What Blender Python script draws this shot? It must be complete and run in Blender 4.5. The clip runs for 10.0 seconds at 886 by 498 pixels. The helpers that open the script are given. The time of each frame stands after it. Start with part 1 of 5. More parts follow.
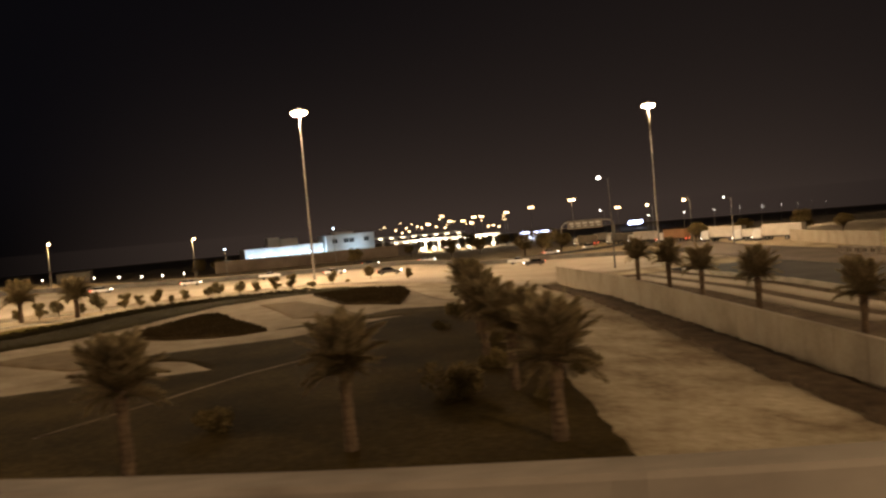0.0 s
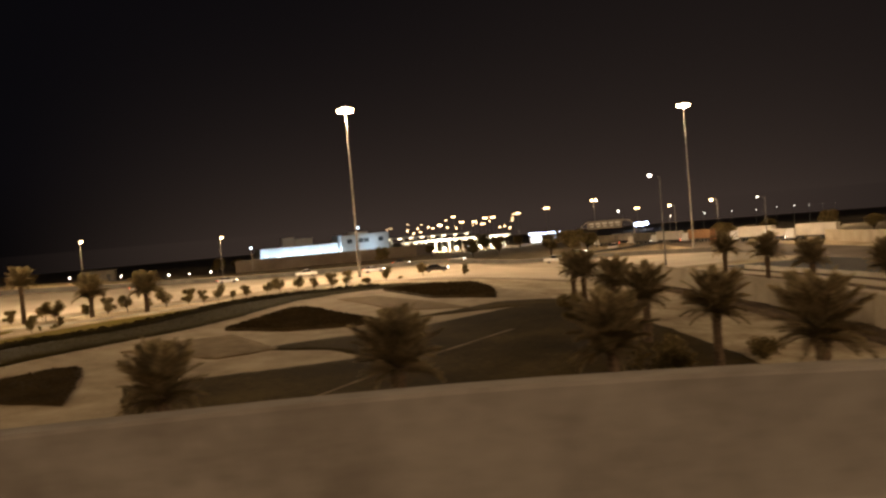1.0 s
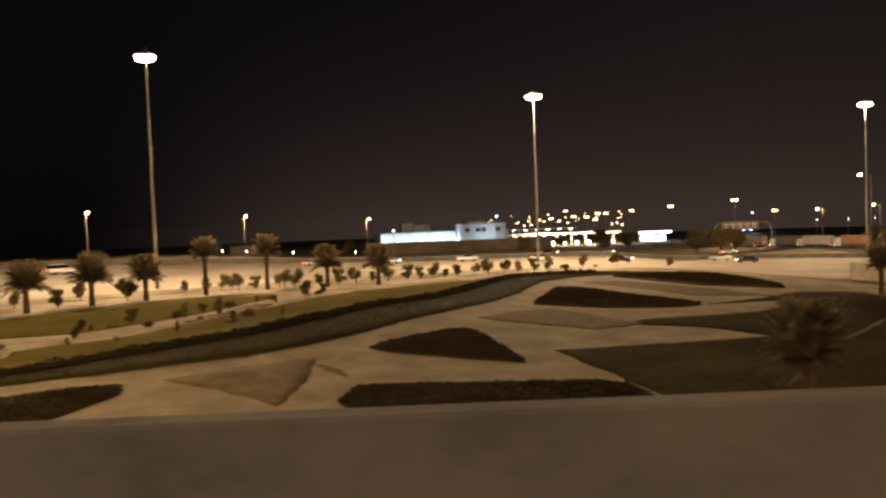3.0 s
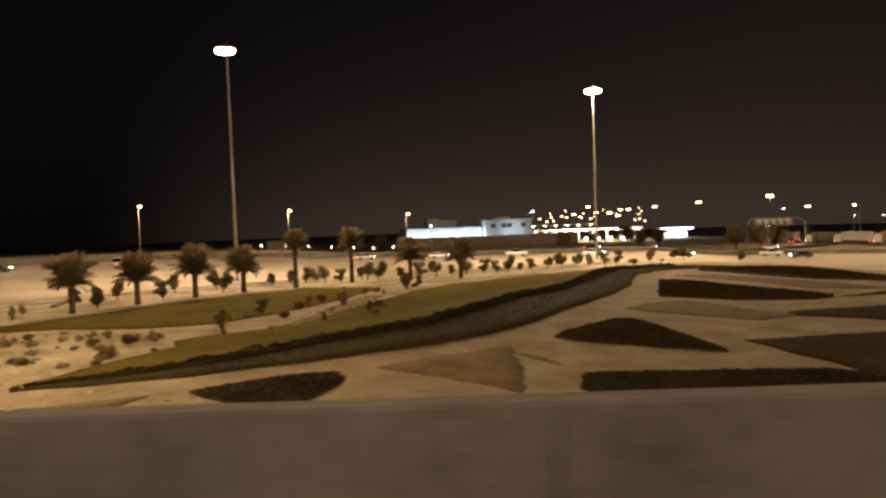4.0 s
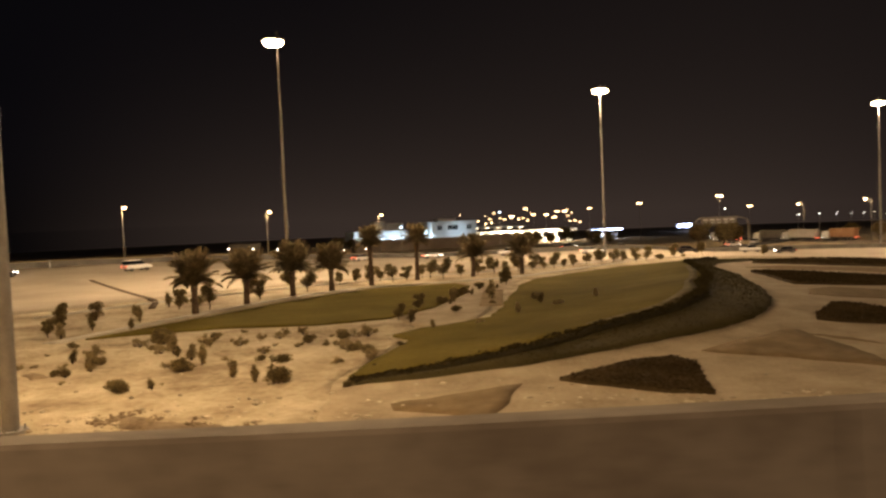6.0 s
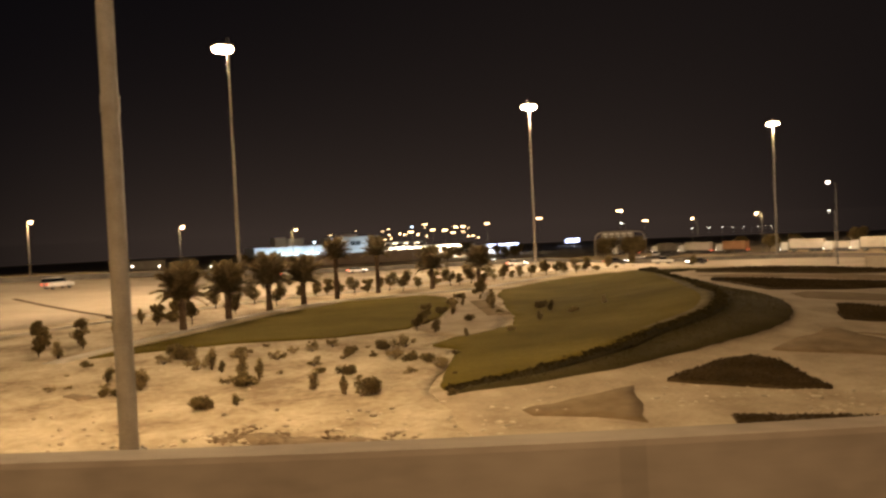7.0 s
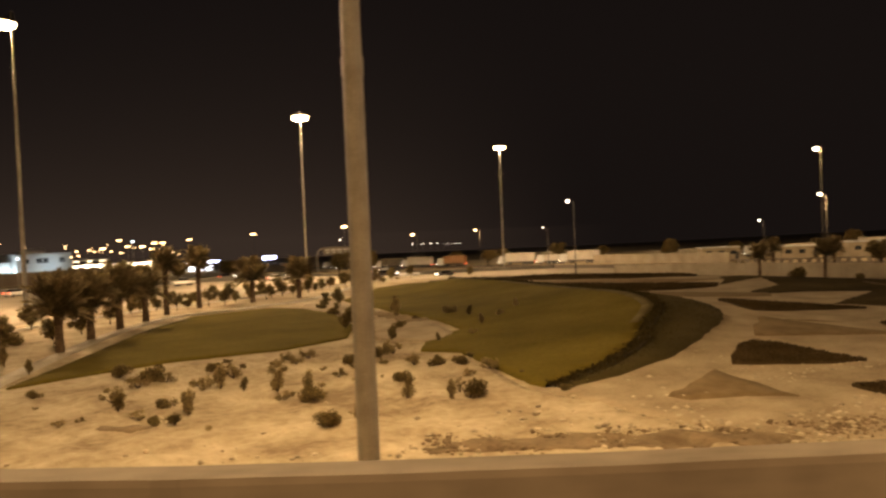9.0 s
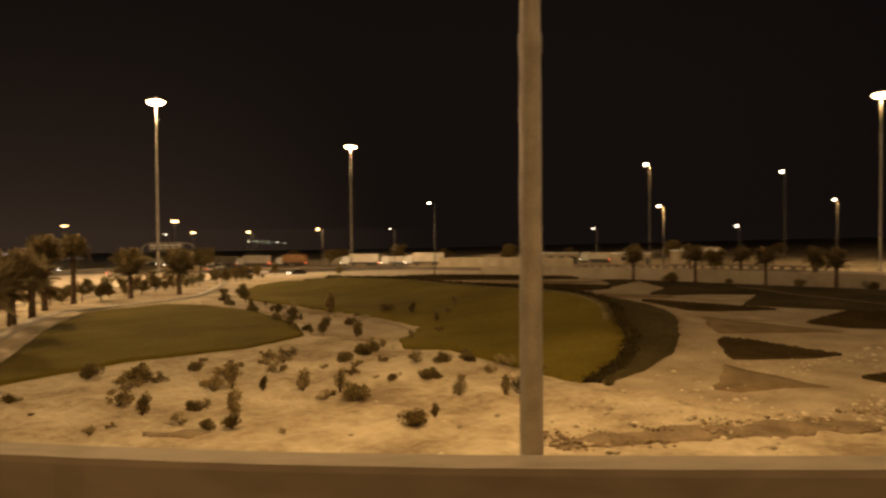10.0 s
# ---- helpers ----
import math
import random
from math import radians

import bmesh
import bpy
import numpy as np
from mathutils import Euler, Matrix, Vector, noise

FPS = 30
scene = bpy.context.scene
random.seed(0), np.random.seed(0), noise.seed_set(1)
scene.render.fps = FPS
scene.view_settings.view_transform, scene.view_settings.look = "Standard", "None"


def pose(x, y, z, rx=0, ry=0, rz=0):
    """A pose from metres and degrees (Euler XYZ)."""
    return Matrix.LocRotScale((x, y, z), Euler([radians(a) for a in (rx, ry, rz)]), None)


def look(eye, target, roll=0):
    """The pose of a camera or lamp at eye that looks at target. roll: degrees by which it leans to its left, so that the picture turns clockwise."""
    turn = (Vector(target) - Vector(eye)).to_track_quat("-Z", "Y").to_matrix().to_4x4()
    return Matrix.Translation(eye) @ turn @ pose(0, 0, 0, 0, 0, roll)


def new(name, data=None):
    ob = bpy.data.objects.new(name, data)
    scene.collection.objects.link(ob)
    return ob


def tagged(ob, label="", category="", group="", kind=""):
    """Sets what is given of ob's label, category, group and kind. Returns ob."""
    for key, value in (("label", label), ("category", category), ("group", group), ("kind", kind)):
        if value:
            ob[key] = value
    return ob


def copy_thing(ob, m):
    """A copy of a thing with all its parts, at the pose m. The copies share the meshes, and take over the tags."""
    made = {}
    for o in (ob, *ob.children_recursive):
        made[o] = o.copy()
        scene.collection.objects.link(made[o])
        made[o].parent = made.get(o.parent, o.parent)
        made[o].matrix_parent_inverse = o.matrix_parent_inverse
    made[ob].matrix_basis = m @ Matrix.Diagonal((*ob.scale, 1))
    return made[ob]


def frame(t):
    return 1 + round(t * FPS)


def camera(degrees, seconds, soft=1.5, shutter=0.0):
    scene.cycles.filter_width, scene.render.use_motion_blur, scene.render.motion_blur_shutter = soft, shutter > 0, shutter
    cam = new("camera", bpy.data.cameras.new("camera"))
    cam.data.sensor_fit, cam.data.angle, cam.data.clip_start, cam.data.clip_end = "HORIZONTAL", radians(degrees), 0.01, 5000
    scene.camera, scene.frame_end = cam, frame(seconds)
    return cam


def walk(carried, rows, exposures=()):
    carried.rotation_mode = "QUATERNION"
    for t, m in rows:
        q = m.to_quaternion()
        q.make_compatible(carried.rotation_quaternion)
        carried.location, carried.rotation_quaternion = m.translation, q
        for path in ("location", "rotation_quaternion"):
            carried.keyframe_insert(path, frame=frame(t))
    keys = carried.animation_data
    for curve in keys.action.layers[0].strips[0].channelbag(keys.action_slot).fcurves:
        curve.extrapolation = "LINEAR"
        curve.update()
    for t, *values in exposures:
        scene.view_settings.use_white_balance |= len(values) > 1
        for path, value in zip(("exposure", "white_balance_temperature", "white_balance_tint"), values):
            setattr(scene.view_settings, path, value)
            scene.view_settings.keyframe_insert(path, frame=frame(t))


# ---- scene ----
cam = camera(58.1, 10.0, soft=2.5, shutter=0.5)
PATH = [
    (0, (-0.021, -0.021, 8.026), (0.092, 1.974, 7.949), -5.1),
    (0.5, (-4.988, 0.081, 8.036), (-4.868, 2.076, 7.958), -4.9),
    (1, (-9.802, 0.279, 8.032), (-9.678, 2.274, 7.959), -4.9),
    (1.5, (-14.787, 0.396, 7.991), (-14.685, 2.392, 7.919), -4.4),
    (2, (-19.963, 0.391, 7.968), (-19.929, 2.389, 7.899), -3.5),
    (2.5, (-24.956, 0.406, 7.979), (-24.994, 2.404, 7.906), -2.5),
    (4, (-40.288, -0.063, 7.925), (-40.374, 1.934, 7.838), -2.0),
    (4.5, (-45.509, -0.018, 7.889), (-45.594, 1.978, 7.797), -2.1),
    (5, (-50.725, 0.074, 7.866), (-50.781, 2.071, 7.77), -2.4),
    (6.5, (-65.874, 2.173, 7.503), (-65.586, 4.151, 7.432), -2.4),
    (7, (-70.576, 3.299, 7.451), (-70.14, 5.25, 7.395), -2.6),
    (7.5, (-75.079, 4.771, 7.38), (-74.462, 6.673, 7.33), -2.9),
    (8, (-79.296, 6.808, 7.273), (-78.475, 8.632, 7.224), -3.0),
    (8.5, (-83.296, 9.081, 7.279), (-82.296, 10.812, 7.229), -2.9),
    (9, (-87.213, 11.956, 7.222), (-86.052, 13.584, 7.177), -2.3),
    (9.5, (-90.77, 15.581, 7.13), (-89.435, 17.071, 7.087), -1.5),
    (10, (-94.039, 19.675, 7.013), (-92.534, 20.991, 6.962), -0.4),
]
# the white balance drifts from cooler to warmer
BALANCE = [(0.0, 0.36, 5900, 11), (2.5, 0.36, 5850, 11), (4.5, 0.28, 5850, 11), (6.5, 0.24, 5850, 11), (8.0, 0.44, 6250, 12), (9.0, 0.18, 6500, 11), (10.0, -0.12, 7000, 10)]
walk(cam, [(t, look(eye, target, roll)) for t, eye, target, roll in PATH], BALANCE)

# ---------------------------------------------------------------- world and large lights
world = bpy.data.worlds.new("night")
scene.world = world
world.use_nodes = True
WARM = (1.0, 0.62, 0.27)
WHITE = (0.72, 0.9, 1.0)


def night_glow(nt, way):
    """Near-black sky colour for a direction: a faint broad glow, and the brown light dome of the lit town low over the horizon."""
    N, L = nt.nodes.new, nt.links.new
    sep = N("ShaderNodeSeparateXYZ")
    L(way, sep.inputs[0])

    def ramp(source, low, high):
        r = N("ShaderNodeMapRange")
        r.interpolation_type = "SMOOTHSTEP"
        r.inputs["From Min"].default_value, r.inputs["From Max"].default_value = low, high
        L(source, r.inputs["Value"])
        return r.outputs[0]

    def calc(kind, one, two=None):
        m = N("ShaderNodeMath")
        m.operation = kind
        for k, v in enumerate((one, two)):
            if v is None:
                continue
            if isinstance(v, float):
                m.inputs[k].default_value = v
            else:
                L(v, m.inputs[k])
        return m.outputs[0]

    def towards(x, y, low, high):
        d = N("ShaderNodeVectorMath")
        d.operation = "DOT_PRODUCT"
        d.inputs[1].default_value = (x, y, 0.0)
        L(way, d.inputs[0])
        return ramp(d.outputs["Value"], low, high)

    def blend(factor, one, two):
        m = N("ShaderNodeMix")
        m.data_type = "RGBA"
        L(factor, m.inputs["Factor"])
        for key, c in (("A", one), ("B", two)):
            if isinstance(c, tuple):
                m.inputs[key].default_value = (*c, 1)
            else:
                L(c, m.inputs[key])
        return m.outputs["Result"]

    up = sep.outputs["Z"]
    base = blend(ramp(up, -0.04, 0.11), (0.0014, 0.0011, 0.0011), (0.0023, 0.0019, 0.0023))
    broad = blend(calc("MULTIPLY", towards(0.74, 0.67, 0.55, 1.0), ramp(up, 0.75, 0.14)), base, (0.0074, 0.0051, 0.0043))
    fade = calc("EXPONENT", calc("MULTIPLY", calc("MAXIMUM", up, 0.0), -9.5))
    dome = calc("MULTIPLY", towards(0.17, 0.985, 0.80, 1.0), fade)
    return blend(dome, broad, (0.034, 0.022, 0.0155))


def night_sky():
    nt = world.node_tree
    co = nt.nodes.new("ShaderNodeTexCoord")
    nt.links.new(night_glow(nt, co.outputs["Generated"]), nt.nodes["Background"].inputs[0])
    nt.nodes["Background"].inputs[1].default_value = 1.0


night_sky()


def lamp_light(name, x, y, z, watts, color=WARM, radius=0.9):
    d = bpy.data.lights.new(name, "POINT")
    d.energy, d.color, d.shadow_soft_size = watts, color, radius
    ob = new(name, d)
    ob.location = (x, y, z)
    return ob


# ---------------------------------------------------------------- the lie of the land
def smooth(t):
    t = min(1.0, max(0.0, t))
    return t * t * (3 - 2 * t)


# crest of the raised lawn, with its height at each corner
CREST = [(-63.0, 38.2, 0.0), (-57.1, 39.2, 0.28), (-52.7, 41.1, 0.48), (-49.3, 43.6, 0.58), (-46.3, 45.5, 0.62), (-43.7, 47.3, 0.64), (-41.6, 49.9, 0.66), (-39.3, 53.7, 0.62), (-37.0, 60.0, 0.58),
         (-34.5, 65.0, 0.62), (-32.4, 70.0, 0.72), (-30.7, 75.0, 0.8), (-29.2, 80.0, 0.88), (-27.7, 85.0, 0.92), (-26.2, 90.0, 0.88), (-24.6, 95.0, 0.8), (-22.2, 100.0, 0.66), (-18.6, 105.0, 0.45), (-15.2, 110.0, 0.24), (-12.0, 115.0, 0.05)]


def crest(x, y):
    """Distance to the crest line (negative on the lawn's side) and its height there."""
    best, high, side = 1e9, 0.0, 1.0
    for (x0, y0, h0), (x1, y1, h1) in zip(CREST, CREST[1:]):
        dx, dy = x1 - x0, y1 - y0
        t = min(1.0, max(0.0, ((x - x0) * dx + (y - y0) * dy) / (dx * dx + dy * dy)))
        d = (x - x0 - t * dx) ** 2 + (y - y0 - t * dy) ** 2
        if d < best:
            best, high, side = d, h0 + (h1 - h0) * t, dx * (y - y0) - dy * (x - x0)
    return math.sqrt(best) * (-1.0 if side > 0 else 1.0), high


def swell(x, y):
    if not (-78 < x < -2 and 26 < y < 128):
        return 0.0
    d, h = crest(x, y)
    return h * math.exp(-(d / (4.5 - 1.3 * smooth((y - 58.0) / 12.0) if d > 0 else 7.0)) ** 2)


def brim(x, y):
    """The lawn's own rim above the bed."""
    d, h = crest(x, y)
    return 0.42 * min(1.0, h * 1.4) * math.exp(-(d / 5.0) ** 2)


def land(x, y):
    return plain(x, y) + swell(x, y)


def plain(x, y):
    fall = 0.025 * max(0.0, min(y, 700.0) - 80.0)
    left = smooth((-x - 40.0) / 60.0)
    return (-1.9 * smooth(x / 25.0) - fall * (1 - 0.6 * left * (1 - smooth((y - 200.0) / 120.0)))
            + 1.9 * smooth((-x - 70.0) / 60.0) * smooth((y - 90.0) / 60.0)
            + 0.9 * math.exp(-((x + 39.0) / 13.0) ** 2 - ((y - 56.0) / 15.0) ** 2))


# ---------------------------------------------------------------- materials
def material(name, rough=0.8, metal=0.0):
    m = bpy.data.materials.new(name)
    m.use_nodes = True
    b = m.node_tree.nodes["Principled BSDF"]
    b.inputs["Roughness"].default_value = rough
    b.inputs["Metallic"].default_value = metal
    return m, m.node_tree, b


def grained(name, dark, light, scale=3.0, fine=40.0, rough=0.85, bump=0.3, metal=0.0, third=None, island=0.0, dist=0.03, spec=0.12, span=(0.55, 0.92), thin=0.0):
    """A surface with broad blotches, fine grain and relief."""
    m, nt, b = material(name, rough, metal)
    b.inputs["Specular IOR Level"].default_value = spec
    N, L = nt.nodes.new, nt.links.new
    geo = N("ShaderNodeNewGeometry")
    big, small = N("ShaderNodeTexNoise"), N("ShaderNodeTexNoise")
    for n, s in ((big, scale), (small, fine)):
        n.inputs["Scale"].default_value = s
        n.inputs["Detail"].default_value = 5.0
        n.inputs["Roughness"].default_value = 0.6
        L(geo.outputs["Position"], n.inputs["Vector"])
    mixf = N("ShaderNodeMath")
    mixf.operation = "MULTIPLY_ADD"
    L(small.outputs["Fac"], mixf.inputs[0])
    mixf.inputs[1].default_value = 0.45
    L(big.outputs["Fac"], mixf.inputs[2])
    ramp = N("ShaderNodeValToRGB")
    e = ramp.color_ramp.elements
    e[0].position, e[0].color = span[0], (*dark, 1)
    e[1].position, e[1].color = span[1], (*light, 1)
    if third:
        k = e.new(0.72)
        k.color = (*third, 1)
    L(mixf.outputs[0], ramp.inputs[0])
    col = ramp.outputs[0]
    if island:
        hsv = N("ShaderNodeHueSaturation")
        mm = N("ShaderNodeMapRange")
        L(geo.outputs["Random Per Island"], mm.inputs["Value"])
        mm.inputs["To Min"].default_value, mm.inputs["To Max"].default_value = 1 - island, 1 + island
        L(mm.outputs[0], hsv.inputs["Value"])
        L(col, hsv.inputs["Color"])
        col = hsv.outputs[0]
    L(col, b.inputs["Base Color"])
    bp = N("ShaderNodeBump")
    bp.inputs["Strength"].default_value = bump
    bp.inputs["Distance"].default_value = dist
    L(small.outputs["Fac"], bp.inputs["Height"])
    L(bp.outputs[0], b.inputs["Normal"])
    if thin:
        # light that falls through thin leaves
        back, both = N("ShaderNodeBsdfTranslucent"), N("ShaderNodeMixShader")
        L(col, back.inputs["Color"])
        both.inputs[0].default_value = thin
        L(b.outputs[0], both.inputs[1])
        L(back.outputs[0], both.inputs[2])
        L(both.outputs[0], nt.nodes["Material Output"].inputs["Surface"])
    return m


def glowing(name, color, strength):
    m, nt, b = material(name, 0.4)
    b.inputs["Base Color"].default_value = (0.6, 0.6, 0.6, 1)
    b.inputs["Emission Color"].default_value = (*color, 1)
    b.inputs["Emission Strength"].default_value = strength
    return m


M_GROUND = grained("desert sand", (0.25, 0.185, 0.11), (0.58, 0.49, 0.33), 0.22, 1.9, 0.95, 1.0, third=(0.43, 0.345, 0.22), dist=0.26)
M_PATH = grained("pale gravel", (0.28, 0.213, 0.13), (0.46, 0.37, 0.245), 0.35, 6.0, 0.95, 0.6, dist=0.05)
M_DIRT = grained("dug soil", (0.07, 0.048, 0.028), (0.17, 0.12, 0.07), 0.8, 7.0, 0.95, 0.8, dist=0.08)
M_SANDDARK = grained("damp sand", (0.15, 0.105, 0.06), (0.30, 0.225, 0.135), 0.7, 5.0, 0.95, 0.8, dist=0.08)
M_BARK = grained("brown gravel", (0.165, 0.113, 0.054), (0.255, 0.182, 0.095), 0.8, 12.0, 0.95, 0.7, dist=0.04)
M_ROAD = grained("dusty pale asphalt", (0.34, 0.28, 0.20), (0.50, 0.42, 0.31), 0.07, 3.0, 0.8, 0.2, third=(0.42, 0.35, 0.25))
M_DULLROAD = grained("dusty dark asphalt", (0.12, 0.095, 0.07), (0.20, 0.16, 0.12), 0.09, 4.0, 0.8, 0.2)
M_DARKROAD = grained("asphalt", (0.05, 0.045, 0.04), (0.10, 0.09, 0.08), 0.1, 5.0, 0.75, 0.2)
M_LAWN = grained("mown grass", (0.094, 0.071, 0.012), (0.164, 0.123, 0.025), 0.12, 4.0, 0.95, 0.4, third=(0.124, 0.094, 0.016), dist=0.03, spec=0.02)
M_LITRIM = grained("lit rim grass", (0.095, 0.075, 0.028), (0.165, 0.13, 0.06), 0.5, 6.0, 0.95, 0.4, dist=0.03, spec=0.03)
# much darker and browner than the mown grass
M_DARKLAWN = grained("dark grass", (0.028, 0.019, 0.005), (0.092, 0.064, 0.020), 0.09, 3.0, 0.95, 0.6, third=(0.050, 0.034, 0.010), dist=0.06, spec=0.02)
M_SOIL = grained("dark bed soil", (0.03, 0.025, 0.012), (0.055, 0.045, 0.022), 0.5, 10.0, 0.95, 0.6)
M_COVER = grained("groundcover leaves", (0.050, 0.034, 0.014), (0.084, 0.058, 0.025), 0.4, 9.0, 0.85, 0.2, island=0.15, spec=0.05)
M_COVER2 = grained("thin groundcover leaves", (0.060, 0.048, 0.018), (0.096, 0.076, 0.030), 0.2, 9.0, 0.85, 0.2, island=0.15, spec=0.05)
M_HEDGE = grained("hedge leaves", (0.036, 0.027, 0.010), (0.078, 0.060, 0.022), 0.9, 9.0, 0.8, 0.2, island=0.3, spec=0.04, thin=0.3)
M_LEAF = grained("shrub leaves", (0.12, 0.092, 0.036), (0.24, 0.182, 0.08), 1.5, 9.0, 0.75, 0.2, island=0.4, spec=0.06, thin=0.4)
M_DRYLEAF = grained("dusty dry shrub leaves", (0.19, 0.145, 0.066), (0.35, 0.27, 0.135), 1.5, 9.0, 0.75, 0.2, island=0.4, spec=0.06, thin=0.4)
M_FROND = grained("dusty palm fronds", (0.19, 0.152, 0.08), (0.38, 0.30, 0.17), 1.5, 9.0, 0.75, 0.2, island=0.4, spec=0.05, thin=0.42)
M_TRUNK = grained("palm trunk", (0.075, 0.052, 0.032), (0.17, 0.12, 0.075), 2.5, 18.0, 0.95, 1.0)
M_TWIG = grained("woody stem", (0.06, 0.045, 0.03), (0.14, 0.105, 0.07), 4.0, 20.0, 0.95, 0.6)
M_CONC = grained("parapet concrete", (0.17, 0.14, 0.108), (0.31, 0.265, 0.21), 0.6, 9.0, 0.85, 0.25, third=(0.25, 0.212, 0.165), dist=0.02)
M_WALL = grained("rendered wall", (0.30, 0.25, 0.18), (0.42, 0.36, 0.27), 0.35, 6.0, 0.9, 0.2, third=(0.37, 0.31, 0.225))
M_TANWALL = grained("tan compound wall", (0.20, 0.155, 0.115), (0.31, 0.25, 0.19), 0.12, 2.0, 0.9, 0.2)
M_WHITE = grained("white render", (0.58, 0.60, 0.60), (0.74, 0.75, 0.74), 0.2, 3.0, 0.8, 0.1)
M_STEEL = grained("galvanised steel", (0.27, 0.25, 0.225), (0.38, 0.36, 0.33), 1.2, 14.0, 0.55, 0.1, metal=0.35)
M_POLE = grained("weathered grey lamp post", (0.10, 0.095, 0.09), (0.17, 0.16, 0.15), 1.2, 14.0, 0.6, 0.1, metal=0.2)
M_DARKSTEEL = grained("dark steel", (0.05, 0.05, 0.05), (0.1, 0.1, 0.1), 2.0, 12.0, 0.5, 0.1, metal=0.5)
M_STONE = grained("loose stones", (0.34, 0.275, 0.18), (0.58, 0.49, 0.35), 2.0, 14.0, 0.95, 0.5, island=0.3)
M_KERB = grained("pale kerb", (0.42, 0.37, 0.28), (0.58, 0.52, 0.41), 0.6, 8.0, 0.9, 0.2)
M_RUBBER = grained("tyre rubber", (0.012, 0.012, 0.012), (0.03, 0.03, 0.03), 4.0, 20.0, 0.85, 0.1)
M_ORANGE = grained("orange container paint", (0.30, 0.165, 0.085), (0.38, 0.225, 0.125), 0.5, 6.0, 0.6, 0.1)
M_TARP = grained("pale truck tarpaulin", (0.48, 0.43, 0.36), (0.62, 0.57, 0.49), 0.4, 5.0, 0.7, 0.1)
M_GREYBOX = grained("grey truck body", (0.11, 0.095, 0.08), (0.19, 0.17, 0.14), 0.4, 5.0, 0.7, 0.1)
M_CARWHITE = grained("white car paint", (0.62, 0.6, 0.56), (0.74, 0.72, 0.68), 0.4, 5.0, 0.3, 0.02, spec=0.5)
M_CARDARK = grained("dark car paint", (0.025, 0.02, 0.02), (0.05, 0.04, 0.04), 0.4, 5.0, 0.3, 0.02, spec=0.5)
M_CARGLASS = material("tinted car glass", 0.08)[0]
M_CARGLASS.node_tree.nodes["Principled BSDF"].inputs["Base Color"].default_value = (0.012, 0.012, 0.014, 1)
M_SIGN = grained("grey sign panel", (0.14, 0.125, 0.11), (0.24, 0.22, 0.2), 0.3, 4.0, 0.6, 0.05)
M_WINDOW = material("dark window glass", 0.1)[0]
M_WINDOW.node_tree.nodes["Principled BSDF"].inputs["Base Color"].default_value = (0.03, 0.035, 0.04, 1)
G_MAST = glowing("mast lamp glow", (1.0, 0.62, 0.27), 45.0)
G_STREET = glowing("street lamp glow", (1.0, 0.6, 0.25), 14.0)
G_COOL = glowing("cool lamp glow", (1.0, 0.84, 0.62), 14.0)
G_WHITE = glowing("white tube glow", (0.75, 0.9, 1.0), 6.0)
G_WARMTUBE = glowing("warm tube glow", (1.0, 0.78, 0.45), 12.0)
G_BLUE = glowing("violet tube glow", (0.62, 0.68, 1.0), 10.0)
G_HEAD = glowing("headlight glow", (1.0, 0.92, 0.75), 14.0)
G_TAIL = glowing("tail light glow", (1.0, 0.12, 0.04), 5.0)
G_FACADE = glowing("lit shop pane", (0.85, 0.92, 1.0), 3.0)


# ---------------------------------------------------------------- mesh helpers
def mesh_of(name, bm, mats, flat=False):
    me = bpy.data.meshes.new(name)
    bmesh.ops.recalc_face_normals(bm, faces=bm.faces[:])
    bm.to_mesh(me)
    bm.free()
    for m in (mats if isinstance(mats, (list, tuple)) else [mats]):
        me.materials.append(m)
    if not flat:
        for p in me.polygons:
            p.use_smooth = False
    return me


def raw(name, verts, faces, mat, smooth_faces=False):
    me = bpy.data.meshes.new(name)
    me.from_pydata(verts, [], faces)
    me.materials.append(mat)
    if smooth_faces:
        me.polygons.foreach_set("use_smooth", [True] * len(me.polygons))
    me.update()
    return me


def part(name, me, parent, m=None, label=""):
    """One mesh object under a thing or a part; me: a mesh (shared meshes are fine)."""
    ob = new(name, me)
    ob.parent = parent
    if m is not None:
        ob.matrix_basis = m
    if label:
        ob["label"] = label
    return ob


def thing(name, label, category, m=None, group="", kind="", me=None):
    ob = new(name, me)
    if m is not None:
        ob.matrix_basis = m
    return tagged(ob, label, category, group, kind)


def box(bm, cx, cy, cz, sx, sy, sz, bevel=0.0, mat=0):
    r = bmesh.ops.create_cube(bm, size=1.0)
    vs = r["verts"]
    for v in vs:
        v.co = Vector((cx + v.co.x * sx, cy + v.co.y * sy, cz + v.co.z * sz))
    faces = {f for v in vs for f in v.link_faces}
    for f in faces:
        f.material_index = mat
    if bevel:
        edges = list({e for v in vs for e in v.link_edges})
        out = bmesh.ops.bevel(bm, geom=edges, offset=bevel, segments=1, affect="EDGES")
        for f in out["faces"]:
            f.material_index = mat
    return vs


def tube(bm, p0, p1, r0, r1, n=8, caps=True, mat=0):
    p0, p1 = Vector(p0), Vector(p1)
    q = (p1 - p0).to_track_quat("Z", "Y")
    rings = []
    for p, r in ((p0, r0), (p1, r1)):
        rings.append([bm.verts.new(p + q @ Vector((r * math.cos(2 * math.pi * i / n), r * math.sin(2 * math.pi * i / n), 0))) for i in range(n)])
    for i in range(n):
        bm.faces.new((rings[0][i], rings[0][(i + 1) % n], rings[1][(i + 1) % n], rings[1][i])).material_index = mat
    if caps:
        bm.faces.new(rings[0][::-1]).material_index = mat
        bm.faces.new(rings[1]).material_index = mat


